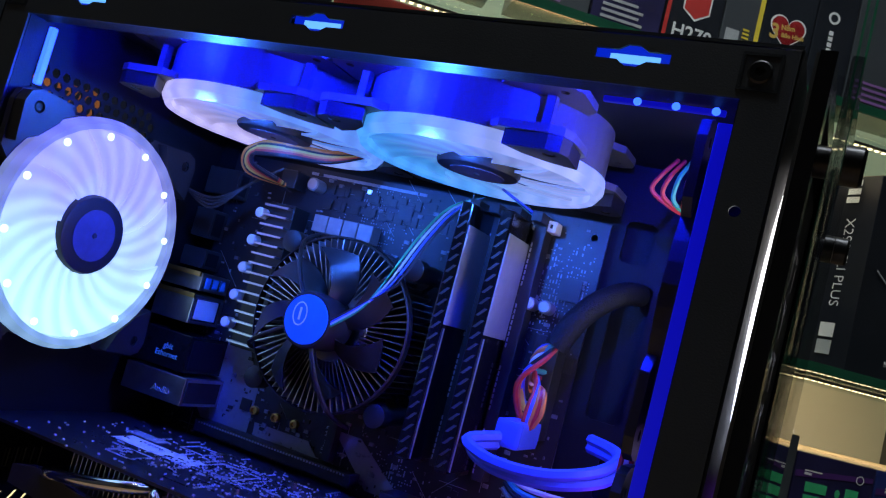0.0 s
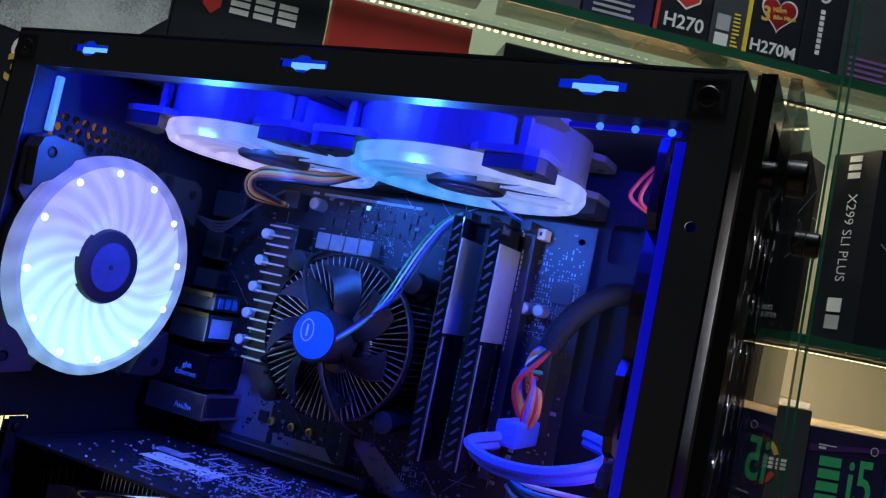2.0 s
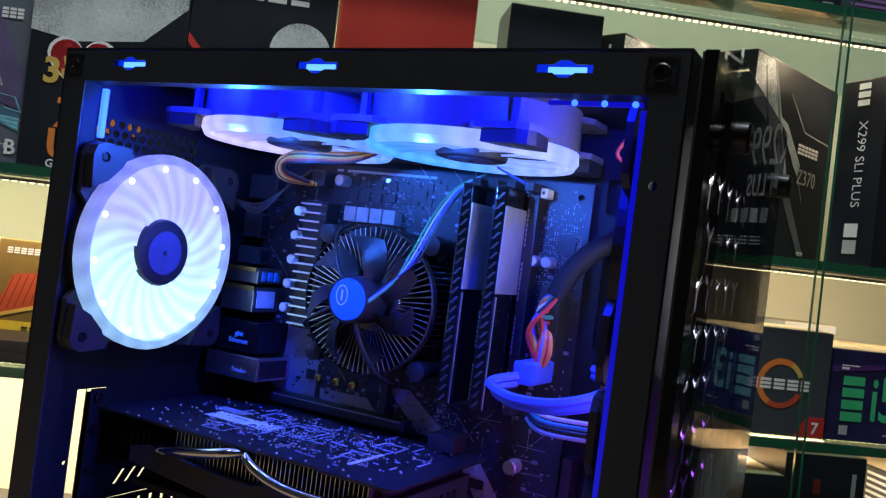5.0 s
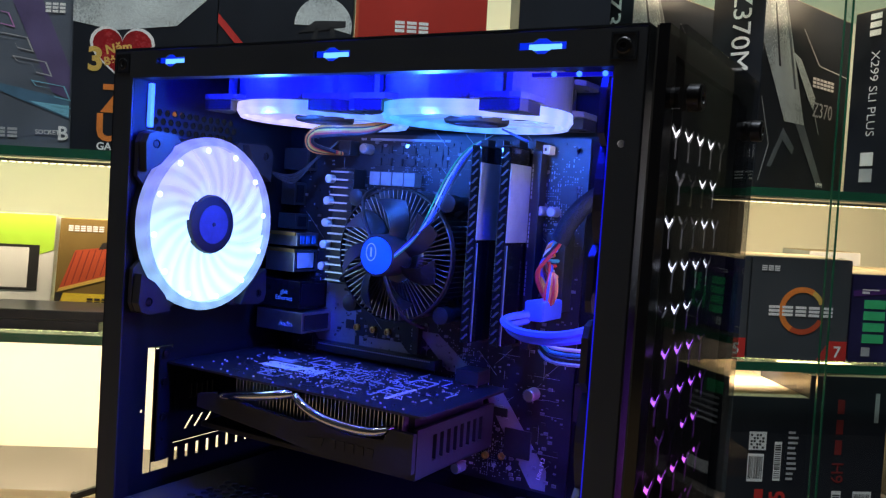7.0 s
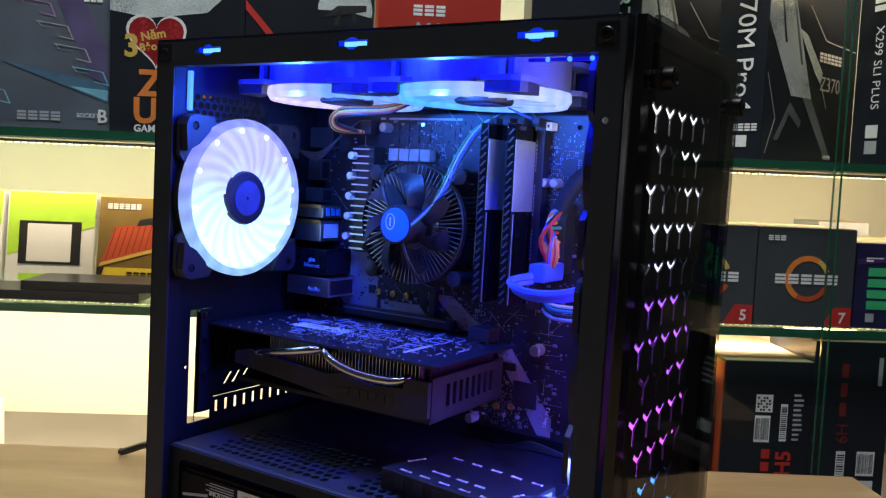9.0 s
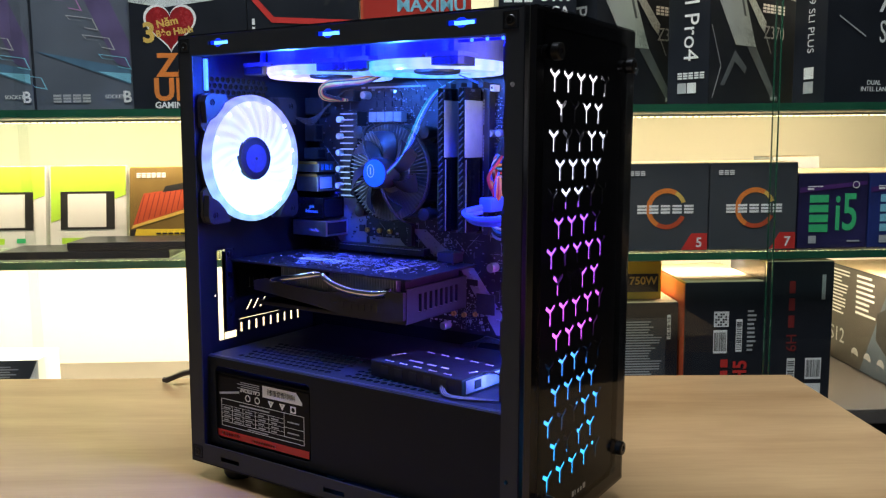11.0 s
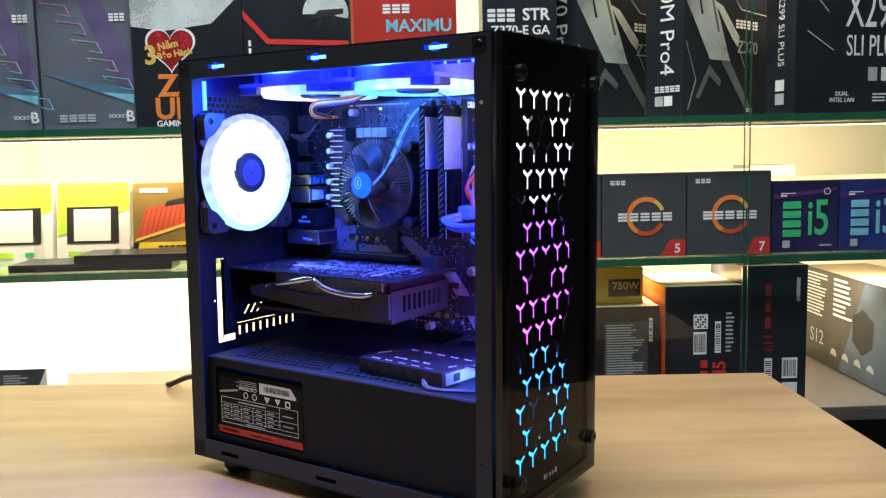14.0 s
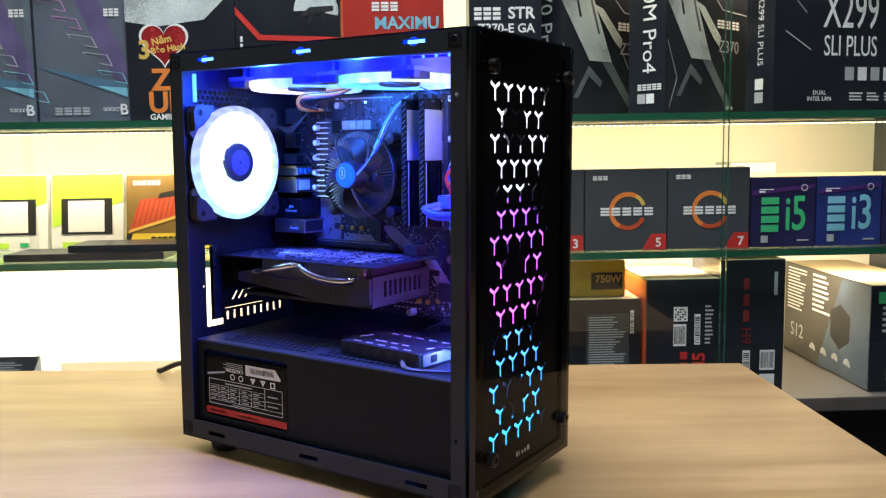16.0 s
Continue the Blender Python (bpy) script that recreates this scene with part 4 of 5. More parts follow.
def case_fan(m, label, blades, ring, frame_mat, hub=PLASTIC, spots=False, group="case fans"):
    """A 120 mm fan; its lit face looks along local z, its frame goes back from it."""
    fan = thing("case_fan", label, "fan", m, group)
    g = Geo()
    for k in range(4):
        arc = [(0.0594 * math.cos(radians(d)), 0.0594 * math.sin(radians(d))) for d in range(66, 23, -6)]
        tab = [(0.0598, 0.03), (0.0602, 0.052), (0.0578, 0.0578), (0.052, 0.0602), (0.03, 0.0598)] + arc
        for z in (-0.026, -0.0065):
            g.plate(tab, [circle(0.0515, 0.0515, 0.0021, 10)], 0.0035, Matrix.Translation((0, 0, z)) @ pose(0, 0, 0, 0, 0, 90 * k))
        # post that joins the two tabs, and the dark cap that laps over the lit ring
        g.box(0.043, 0.047, 0.043, 0.047, -0.0226, -0.0064, m=pose(0, 0, 0, 0, 0, 90 * k))
    g.loop([(0.0575, -0.026), (0.0592, -0.026), (0.0592, -0.003), (0.0575, -0.003)])
    part("frame", g, frame_mat, fan)
    part("light_ring", Geo().loop([(0.0545, -0.003), (0.060, -0.003), (0.0605, 0.002), (0.058, 0.006), (0.0548, 0.005)]), ring, fan, "frosted lit ring", True)
    for k in range(9):
        part("blade", fan_blade(k, 9, 0.0206, 0.0542, 0.35, 0.0018, 0.003, over=1.3), blades, fan, "", True)
    part("diffuser", Geo().loop([(0.02, -0.0135), (0.0572, -0.0125), (0.0572, -0.0105), (0.02, -0.0115)]), blades, fan, "frosted lit diffuser", True)
    for k in range(12 if spots else 0):
        # hot spots of the diodes that feed the ring, each with the streak it throws inward
        a = 30 * k + 8
        part("diode", Geo().lathe([(0.0019, 0.0044), (0.0019, 0.0052), (0.0012, 0.0056)], pose(0, 0, 0, 0, 0, a) @ pose(0.0515, 0, 0), 10), HOTSPOT, fan, "bright diode spot", True)
    hb = part("hub", Geo().lathe([(0.0207, -0.012), (0.0207, 0.0035), (0.0198, 0.0052), (0.017, 0.0058)], n=48), hub, fan, "black hub", True)
    part("hub_sticker", Geo().lathe([(0.0135, 0.0059), (0.0135, 0.0062)], n=32), mat("indigo_sticker", (0.06, 0.06, 0.14), 0.4, 0, 0.2, 90), hb, "dark indigo round sticker")
    part("hub_pin", Geo().lathe([(0.0016, 0.0063), (0.0012, 0.0068)], n=12), CHIP, hb)
    for k in range(4):
        part("spoke", Geo().box(0.014, 0.058, -0.002, 0.002, -0.0245, -0.0215, m=pose(0, 0, 0, 0, 0, 45 + 90 * k)), frame_mat, fan)
    for k in range(4):
        cap = [(0.0585, 0.033), (0.0598, 0.052), (0.0575, 0.0575), (0.052, 0.0598), (0.033, 0.0585), (0.0385, 0.0475), (0.0475, 0.0385)]
        pad = part("corner_pad", Geo().plate(cap, [circle(0.0515, 0.0515, 0.003, 12)], 0.0066, Matrix.Translation((0, 0, -0.0028)) @ pose(0, 0, 0, 0, 0, 90 * k)), PLASTIC, fan, "dark moulded corner pad")
        part("screw", Geo().lathe([(0.0028, 0), (0.0028, 0.0052), (0.0018, 0.006)], Matrix.Translation((0, 0, -0.0026)) @ pose(0, 0, 0, 0, 0, 90 * k) @ pose(0.0515, 0.0515, 0), 12), SCREW, pad, "", True)
    return fan


REARGLOW = gradient_glow("rear_fan_light", (0.44, 0.82, 1.0), (0.27, 0.27, 0.95), 3.9)
REARRING = gradient_glow("rear_ring_light", (0.3, 0.55, 0.95), (0.25, 0.28, 0.8), 2.0)
case_fan(at(pose(0, 0, 0, 90, 0, 90), 0.0188, 0.0618, 0.3035), "rear case fan glowing white and pale blue, black hub", REARGLOW, REARRING, PLASTIC, spots=True)
# the plate map above gives local x along the case's width; top fans face down
TOPLIGHTS = (((0.55, 0.5, 1.0), (0.12, 0.3, 1.0)), ((0.06, 0.35, 1.0), (0.3, 0.4, 1.0)))
for x, (lo, hi) in zip((0.083, 0.2045), TOPLIGHTS):
    disc, ring = gradient_glow("top_fan_light", lo, hi, 1.8, "X"), gradient_glow("top_ring_light", lo, hi, 2.6, "X")
    case_fan(at(pose(0, 0, 0, 180, 0, 0), x, 0.105, 0.3855), "top case fan glowing pale blue and white, facing down", disc, ring, FANBLACK)

STRIPGLOW = glow("blue_strip_light", (0.035, 0.14, 1.0), 6)
BLOCKGLOW, SPOTGLOW = glow("blue_block_light", (0.002, 0.03, 1.0), 1.6), glow("pale_blue_diode", (0.12, 0.4, 1.0), 4)
strip = thing("light_strip", "thin blue light strip round the inside of the case edge", "light strip")
part("top_run", Geo().box(0.02, 0.325, 0.0135, 0.0155, 0.4005, 0.4115), PLASTIC, strip)
for x in (0.043, 0.169, 0.2945):
    block = part("diode_block", Geo().box(x - 0.014, x + 0.014, 0.0046, 0.0064, 0.3985, 0.4128, 0.0006), BLOCKGLOW, strip, "lit blue diode block")
    part("diode", Geo().box(x - 0.0085, x + 0.0085, 0.0038, 0.0045, 0.4048, 0.4078, 0.0003), SPOTGLOW, block, "bright diode")
part("rear_run", Geo().box(0.0097, 0.013, 0.0122, 0.0155, 0.366, 0.3945, 0.0008), STRIPGLOW, strip, "lit blue strip end")
DIMBLUE = glow("dim_blue_glow", (0.001, 0.003, 1.0), 1.1)
# steel lip lit blue by the strip; that light is painted as glow
part("front_lip_glow", Geo().box(0.3228, 0.33, 0.0202, 0.0212, 0.05, 0.394, 0.0003), DIMBLUE, strip, "steel lip along the front edge, its blue light painted as glow")
part("top_edge_run", Geo().box(0.285, 0.326, 0.0112, 0.0132, 0.3935, 0.3955, 0.0004), DIMBLUE, strip, "blue lit strip end")
for x in (0.297, 0.31, 0.323):
    part("edge_diode", Geo().lathe([(0.0014, 0), (0.0014, 0.0005), (0.0008, 0.0008)], at(SIDE, x, 0.0111, 0.3945), 12), STRIPGLOW, strip, "lit blue diode")
part("rear_clip", Geo().box(0.0097, 0.016, 0.0125, 0.0145, 0.352, 0.3545, 0.0004, m=None), STRIPGLOW, strip, "lit blue strip end")

# ---- motherboard ----
BY = 0.168
board = thing("motherboard", "dark motherboard with grey angular print, fixed to the tray", "motherboard")
pts = [(0.012, 0.134), (0.258, 0.134), (0.258, 0.378), (0.012, 0.378)]
part("circuit_board", Geo().plate(pts, [circle(0.2505, 0.3695, 0.002)], 0.0016, at(SIDE, 0, BY + 0.0016, 0)), PCB, board)


def on_board(name, polys, material, h=0.0003, label=""):
    g = Geo()
    for q in polys:
        g.plate(q, [], h, at(SIDE, 0, BY - 0.0001, 0))
    return part(name, g, material, board, label)


for q in ([(0.03, 0.262), (0.062, 0.262), (0.075, 0.24), (0.075, 0.214), (0.04, 0.214), (0.03, 0.225)], [(0.079, 0.222), (0.118, 0.222), (0.128, 0.212), (0.08, 0.212)], [(0.132, 0.233), (0.15, 0.233), (0.185, 0.207), (0.16, 0.207)], [(0.19, 0.199), (0.206, 0.199), (0.243, 0.15), (0.243, 0.136), (0.232, 0.136)]):
    on_board("grey_print", [q], PCBGREY, label="angular grey print")
on_board("edge_line", [rect(0.07, 0.3735, 0.15, 0.3752)], SOLDER)
rnd = random.Random(7)
g, gs = Geo(), Geo()
for i in range(1100):
    x, z = rnd.uniform(0.016, 0.254), rnd.uniform(0.138, 0.374)
    if (x - 0.138) ** 2 + (z - 0.291) ** 2 < 0.043 ** 2 or 0.185 < x < 0.223 and z > 0.235:
        continue
    w, h, d = rnd.choice(((0.0012, 0.0007, 0.0008), (0.0018, 0.001, 0.001), (0.003, 0.002, 0.0012), (0.0008, 0.0016, 0.0007)))
    (g if i % 3 else gs).box(x, x + w, BY - d, BY + 0.0001, z, z + h)
tagged(part("surface_part", g, DIMMARK, board, "tiny pale surface parts"), kind="stuff")
tagged(part("small_chip", gs, CHIP, board, "tiny dark surface parts"), kind="stuff")
g = Geo()
for i in range(1300):
    x, z = rnd.choice(((0.125, 0.352), (0.24, 0.34), (0.045, 0.245), (0.2, 0.15), (0.17, 0.215), (0.245, 0.33)))
    x, z = round(rnd.gauss(x, 0.011) / 0.0017) * 0.0017, round(rnd.gauss(z, 0.011) / 0.0017) * 0.0017
    if 0.014 < x < 0.255 and 0.136 < z < 0.375:
        g.box(x, x + 0.0006, BY - 0.0003, BY + 0.0001, z, z + 0.0006 + 0.001 * (i % 5 == 0))
tagged(part("solder_point", g, SOLDER, board, "pale solder points"), kind="stuff")
g = Geo()
for i in range(150):
    x, z = rnd.uniform(0.02, 0.24), rnd.uniform(0.14, 0.37)
    a, ln = rnd.choice((0, 90, 45, 135)), rnd.uniform(0.006, 0.022)
    g.box(0, ln, -0.00012, 0.00012, 0, 0.0002, m=at(SIDE, x, BY - 0.0001, z) @ pose(0, 0, 0, 0, 0, a))
tagged(part("printed_line", g, CHOKE, board, "thin printed lines"), kind="stuff")
for k in range(18):
    x, z = 0.084 + 0.0098 * (k % 9), 0.3545 + 0.0095 * (k // 9)
    part("driver_chip", Geo().box(x, x + 0.006, BY - 0.0012, BY, z, z + 0.006, 0.0002), CHIP, board)
for x, z, w, h in ((0.245, 0.34, 0.012, 0.012), (0.22, 0.165, 0.02, 0.02), (0.07, 0.23, 0.007, 0.007), (0.14, 0.362, 0.009, 0.009), (0.252, 0.302, 0.008, 0.008), (0.19, 0.352, 0.006, 0.006), (0.04, 0.16, 0.01, 0.01), (0.205, 0.185, 0.012, 0.006)):
    part("chip", Geo().box(x - w / 2, x + w / 2, BY - 0.0016, BY, z - h / 2, z + h / 2, 0.0002), CHIP, board)
for k in range(4):
    part("choke", Geo().box(0.0865 + 0.0103 * k, 0.0962 + 0.0103 * k, 0.158, BY, 0.3395, 0.3495, 0.0006), CHOKE, board, "grey square choke")
for k in range(5):
    for s in (0, 1):
        part("transistor", Geo().box(0.092 + 0.012 * k, 0.097 + 0.012 * k, BY - 0.0014, BY, 0.3555 + 0.008 * s, 0.3605 + 0.008 * s, 0.0002), CHIP, board)


def capacitor(x, z, r=0.0032, h=0.0085, top=ALU):
    c = part("capacitor", Geo().lathe([(r, 0), (r, h - 0.0005), (r - 0.0005, h)], at(pose(0, 0, 0, 90, 0, 0), x, BY, z), 18), CHOKE, board, "pale round capacitor", True)
    part("capacitor_top", Geo().lathe([(r - 0.0007, h), (r - 0.0009, h + 0.0002)], at(pose(0, 0, 0, 90, 0, 0), x, BY, z), 18), top, c)


for x, z, r in ((0.079, 0.3665, 0.004), (0.2275, 0.328, 0.0035), (0.2365, 0.328, 0.0035), (0.230, 0.202, 0.0045), (0.177, 0.134 + 0.006, 0.004), (0.181, 0.291, 0.003), (0.181, 0.284, 0.003), (0.062, 0.289, 0.0028), (0.062, 0.281, 0.0028)):
    capacitor(x, z, r, 0.01 if r > 0.0034 else 0.007)
# finned regulator heatsink with five round capacitors beside it
sink = part("regulator_heatsink", Geo().box(0.0575, 0.0765, 0.152, BY, 0.262, 0.3505, 0.001), CHIP, board, "black finned heatsink")
for k in range(15):
    z = 0.2645 + 0.0059 * k
    part("fin", Geo().box(0.0585, 0.0755, 0.1465, 0.1525, z, z + 0.0011), ALU, sink)
for k in range(5):
    part("capacitor", Geo().lathe([(0.0032, 0), (0.0032, 0.0065), (0.0025, 0.0072)], at(pose(0, 0, 0, 90, 0, 0), 0.0565 - 0.0006 * k, 0.153, 0.342 - 0.0168 * k), 16), WHITE, board, "white-topped capacitor", True)
# port blocks on the rear edge
for z0, z1, x1, y0, mt in ((0.2225, 0.2385, 0.05, 0.133, ALU), (0.2405, 0.262, 0.045, 0.134, GLOSSBLACK), (0.268, 0.2855, 0.033, 0.14, ALU), (0.288, 0.2985, 0.033, 0.142, ALU), (0.301, 0.313, 0.022, 0.152, CHIP), (0.32, 0.338, 0.018, 0.154, CHIP), (0.348, 0.365, 0.028, 0.155, CHIP)):
    pb = part("port_block", Geo().box(0.004, x1, y0, BY, z0, z1, 0.0006), mt, board)
    part("port_rim", Geo().box(x1 + 0.0001, x1 + 0.0008, y0 + 0.002, BY - 0.004, z0 + 0.002, z1 - 0.002), CHIP if mt is ALU else STEEL, pb)
for z0, z1 in ((0.288, 0.2985), (0.268, 0.2855)):
    part("gilt_edge", Geo().box(0.0042, 0.0336, 0.1384, 0.1397, z1 - 0.0022, z1 + 0.0006), BRASS, board)
part("port_label", Geo().box(0.0339, 0.0342, 0.1425, 0.162, 0.271, 0.283), WHITE, board, "small pale port label")
for k in range(3):
    part("port_tongue", Geo().box(0.0339, 0.0349, 0.1445 + 0.007 * k, 0.1485 + 0.007 * k, 0.29, 0.2965), BLUE, board)
letters("lettering", "gbit\nEthernet", 0.0048, SKY, board, at(SIDE, 0.03, 0.1336, 0.2505))
letters("lettering", "Audio", 0.0055, GREYPRINT, board, at(SIDE, 0.034, 0.1326, 0.2285))
lower = [rect(0.15 + 0.0055 * (k % 7), 0.143 + 0.006 * (k // 7), 0.153 + 0.0055 * (k % 7), 0.1445 + 0.006 * (k // 7)) for k in range(14)]
on_board("board_mark", lower + [circle(0.203, 0.146, 0.0018, 10), circle(0.215, 0.1465, 0.0018, 10)], GREYPRINT)
# slots for cards and modules
sl = part("card_slot", Geo().box(0.045, 0.155, 0.157, BY, 0.2075, 0.2145, 0.0006), CHIP, board, "long black card slot")
g = Geo()
for k in range(52):
    g.box(0.048 + 0.002 * k, 0.049 + 0.002 * k, 0.1566, 0.1572, 0.2128, 0.2138)
tagged(part("slot_contact", g, SOLDER, sl), kind="stuff")
part("card_slot", Geo().box(0.045, 0.155, 0.158, BY, 0.147, 0.154, 0.0006), CHIP, board, "long black card slot")
for x, z in ((0.077, 0.2285), (0.0925, 0.2285), (0.106, 0.2285), (0.184, 0.152), (0.196, 0.152), (0.209, 0.154)):
    part("standoff", Geo().lathe([(0.0026, 0), (0.0026, 0.0025), (0.0016, 0.0027), (0.0014, 0.0012)], at(pose(0, 0, 0, 90, 0, 0), x, BY, z), 14), BRASS, board, "brass standoff", True)
ms = part("drive_socket", Geo().box(0.131, 0.1365, 0.162, BY, 0.216, 0.238, 0.0004), CHIP, board)
letters("lettering", "Ultra M.2", 0.0042, WHITE, board, at(SIDE, 0.1285, BY - 0.0004, 0.226) @ pose(0, 0, 0, 0, 0, 90))
letters("lettering", "Ultra M.2", 0.0042, WHITE, board, at(SIDE, 0.239, BY - 0.0004, 0.151) @ pose(0, 0, 0, 0, 0, 80))
for x in (0.189, 0.2005, 0.2125, 0.2245):
    s = part("memory_slot", Geo().box(x - 0.0034, x + 0.0034, 0.157, BY, 0.2335, 0.3745, 0.0006), CHIP, board, "black memory slot")
    part("slot_clip", Geo().box(x - 0.003, x + 0.003, 0.147, 0.1575, 0.369, 0.3745, 0.0006), PLASTIC, s)
    g = Geo()
    for k in range(44):
        if k % 11 < 8:
            g.box(x - 0.0028, x - 0.0021, 0.1565, 0.1571, 0.237 + 0.003 * k, 0.2392 + 0.003 * k)
    tagged(part("slot_contact", g, SOLDER, s), kind="stuff")
part("power_socket", Geo().box(0.238, 0.2515, 0.152, BY, 0.262, 0.314, 0.0008), CHIP, board, "black main power socket")
part("power_socket", Geo().box(0.058, 0.069, 0.155, BY, 0.361, 0.372, 0.0008), CHIP, board, "black power socket")
fh = part("fan_header", Geo().box(0.2185, 0.2325, 0.158, BY, 0.3665, 0.3725, 0.0005), WHITE, board, "white fan header")
for k in range(4):
    part("pin", Geo().box(0.22 + 0.0031 * k, 0.2212 + 0.0031 * k, 0.1572, 0.1582, 0.3685, 0.3705), CHIP, fh)
part("status_diode", Geo().box(0.112, 0.1145, BY - 0.0018, BY, 0.3685, 0.371, 0.0003), glow("blue_diode", (0.1, 0.25, 1.0), 12), board, "lit blue diode")
part("data_socket", Geo().box(0.262, 0.268, 0.16, 0.174, 0.19, 0.215, 0.0006), PLASTIC, board)

# ---- memory ----


def memory(x):
    mod = thing("memory_module", "black memory module with a silver side plate and hatched edge", "memory module", None, "memory modules")
    part("module_board", Geo().box(x - 0.0008, x + 0.0008, 0.13, 0.166, 0.237, 0.369), PCB, mod)
    part("heat_spreader", Geo().box(x - 0.0034, x + 0.0034, 0.1262, 0.158, 0.237, 0.369, 0.0008), GLOSSBLACK, mod)
    part("silver_plate", Geo().box(x + 0.0035, x + 0.0042, 0.1265, 0.1575, 0.306, 0.3575, 0.0003), SILVER, mod, "brushed silver side plate")
    g = Geo()
    for k in range(22):
        z = 0.239 + 0.0058 * k
        g.plate([(x - 0.0028, z), (x - 0.0012, z), (x + 0.0026, z + 0.0042), (x + 0.001, z + 0.0042)], [], 0.0004, at(SIDE, 0, 0.1264, 0))
    tagged(part("edge_hatch", g, HATCH, mod, "slanted grey hatch marks"), kind="stuff")
    part("edge_line", Geo().box(x + 0.0036, x + 0.0041, 0.1285, 0.1292, 0.238, 0.304), SILVER, mod)


memory(0.1945)
memory(0.2165)

# ---- processor cooler ----
cool = thing("cpu_cooler", "round aluminium processor cooler with a black fan and blue sticker", "cooler", at(pose(0, 0, 0, 90, 0, 0), 0.134, 0.118, 0.2905))
part("core", Geo().lathe([(0.02, -0.046), (0.02, -0.016), (0.0195, -0.0155)], n=36), ALU, cool, "aluminium core", True)
fin = Geo().box(0.0195, 0.046, -0.00028, 0.00028, -0.044, -0.0085, 0)
fin_mesh = mesh_of("fin", fin, ALU)
for k in range(72):
    f = new("fin", fin_mesh)
    f.parent = cool
    f.matrix_basis = pose(0, 0, 0, 0, 0, 5 * k)
part("fan_ring", Geo().loop([(0.0464, -0.013), (0.0474, -0.013), (0.0474, -0.0085), (0.0464, -0.0078)]), PLASTIC, cool, "", True)
for k in range(7):
    part("blade", fan_blade(k, 7, 0.014, 0.0395, 0.45, -0.0015, 0.009, over=0.52), mat("smoke_black_plastic", (0.018, 0.018, 0.022), 0.3), cool, "", True)
hub = part("hub", Geo().lathe([(0.0145, -0.01), (0.0148, 0.011), (0.0138, 0.0128)], n=32), PLASTIC, cool, "", True)
part("hub_sticker", Geo().lathe([(0.0128, 0.0129), (0.0126, 0.0134)], n=32), mat("bright_blue_sticker", (0.02, 0.22, 0.75), 0.35, 0, 0.08, 60), hub, "bright blue round sticker")
o = [(-0.004 + 0.0042 * math.cos(t * 0.2618), 0.0022 + 0.0062 * math.sin(t * 0.2618)) for t in range(24)]
i_ = [(-0.004 + 0.0036 * math.cos(t * 0.2618), 0.0022 + 0.0055 * math.sin(t * 0.2618)) for t in range(24)]
part("sticker_mark", Geo().plate(o, [i_], 0.0002, Matrix.Translation((0, 0, 0.0135))), WHITE, hub, "white oval mark")
part("sticker_bar", Geo().box(-0.0046, -0.0034, -0.001, 0.0054, 0.0135, 0.0137), WHITE, hub)
for a in (122, 207, 292):
    ar = part("arm", Geo().tube([(0.013, 0, 0.0098), (0.03, 0, 0.0075), (0.0462, 0, -0.003), (0.054, 0, -0.022)], 0.0013, 8, pose(0, 0, 0, 0, 0, a)), PLASTIC, cool, "slim black arm")
for a in (45, 135, 225, 315):
    lg = part("push_pin_leg", Geo().box(0.044, 0.058, -0.0045, 0.0045, -0.04, -0.034, 0.0008, m=pose(0, 0, 0, 0, 0, a)), PLASTIC, cool)
    part("push_pin", Geo().lathe([(0.005, -0.048), (0.005, -0.022), (0.0062, -0.021), (0.0062, -0.012), (0.004, -0.011)], pose(0.0545 * math.cos(radians(a)), 0.0545 * math.sin(radians(a)), 0), 16), PLASTIC, lg, "black push pin", True)

# ---- graphics card ----
card = thing("graphics_card", "graphics card lying level, bare board upward, chrome heat pipes below", "graphics card")
GZ = 0.2045
SHROUDGREY = mat("shroud_plastic", (0.03, 0.031, 0.036), 0.42, 0, 0.2, 60, 0.1, 900, spec=0.35)
part("circuit_board", Geo().plate([(-0.002, 0.05), (0.165, 0.05), (0.17, 0.047), (0.212, 0.047), (0.215, 0.05), (0.215, 0.158), (0.15, 0.158), (0.15, 0.165), (0.05, 0.165), (0.05, 0.158), (-0.002, 0.158)], [], 0.0016, Matrix.Translation((0, 0, GZ - 0.0016))), PCB, card)
g, gs = Geo(), Geo()
for i in range(620):
    x, y = rnd.gauss(0.118, 0.04), rnd.gauss(0.103, 0.026)
    if not (0.02 < x < 0.21 and 0.056 < y < 0.152):
        continue
    w, h = rnd.choice(((0.0008, 0.0004), (0.0004, 0.0008), (0.0012, 0.0005), (0.0004, 0.0015), (0.0035, 0.0003)))
    (g if i % 3 else gs).box(x, x + w, y, y + h, GZ, GZ + 0.0007)
for i in range(46):
    # rows of like parts, and dashed outlines of the chips on the other side
    x, y, n, up = 0.05 + 0.0033 * (i * 37 % 46), 0.062 + 0.002 * (i * 23 % 44), 4 + i % 6, i % 2
    for k in range(n):
        a, b = (x, y + 0.0017 * k) if up else (x + 0.0017 * k, y)
        (g if i % 4 else gs).box(a, a + (0.0011 if up else 0.0006), b, b + (0.0006 if up else 0.0011), GZ, GZ + 0.0006)
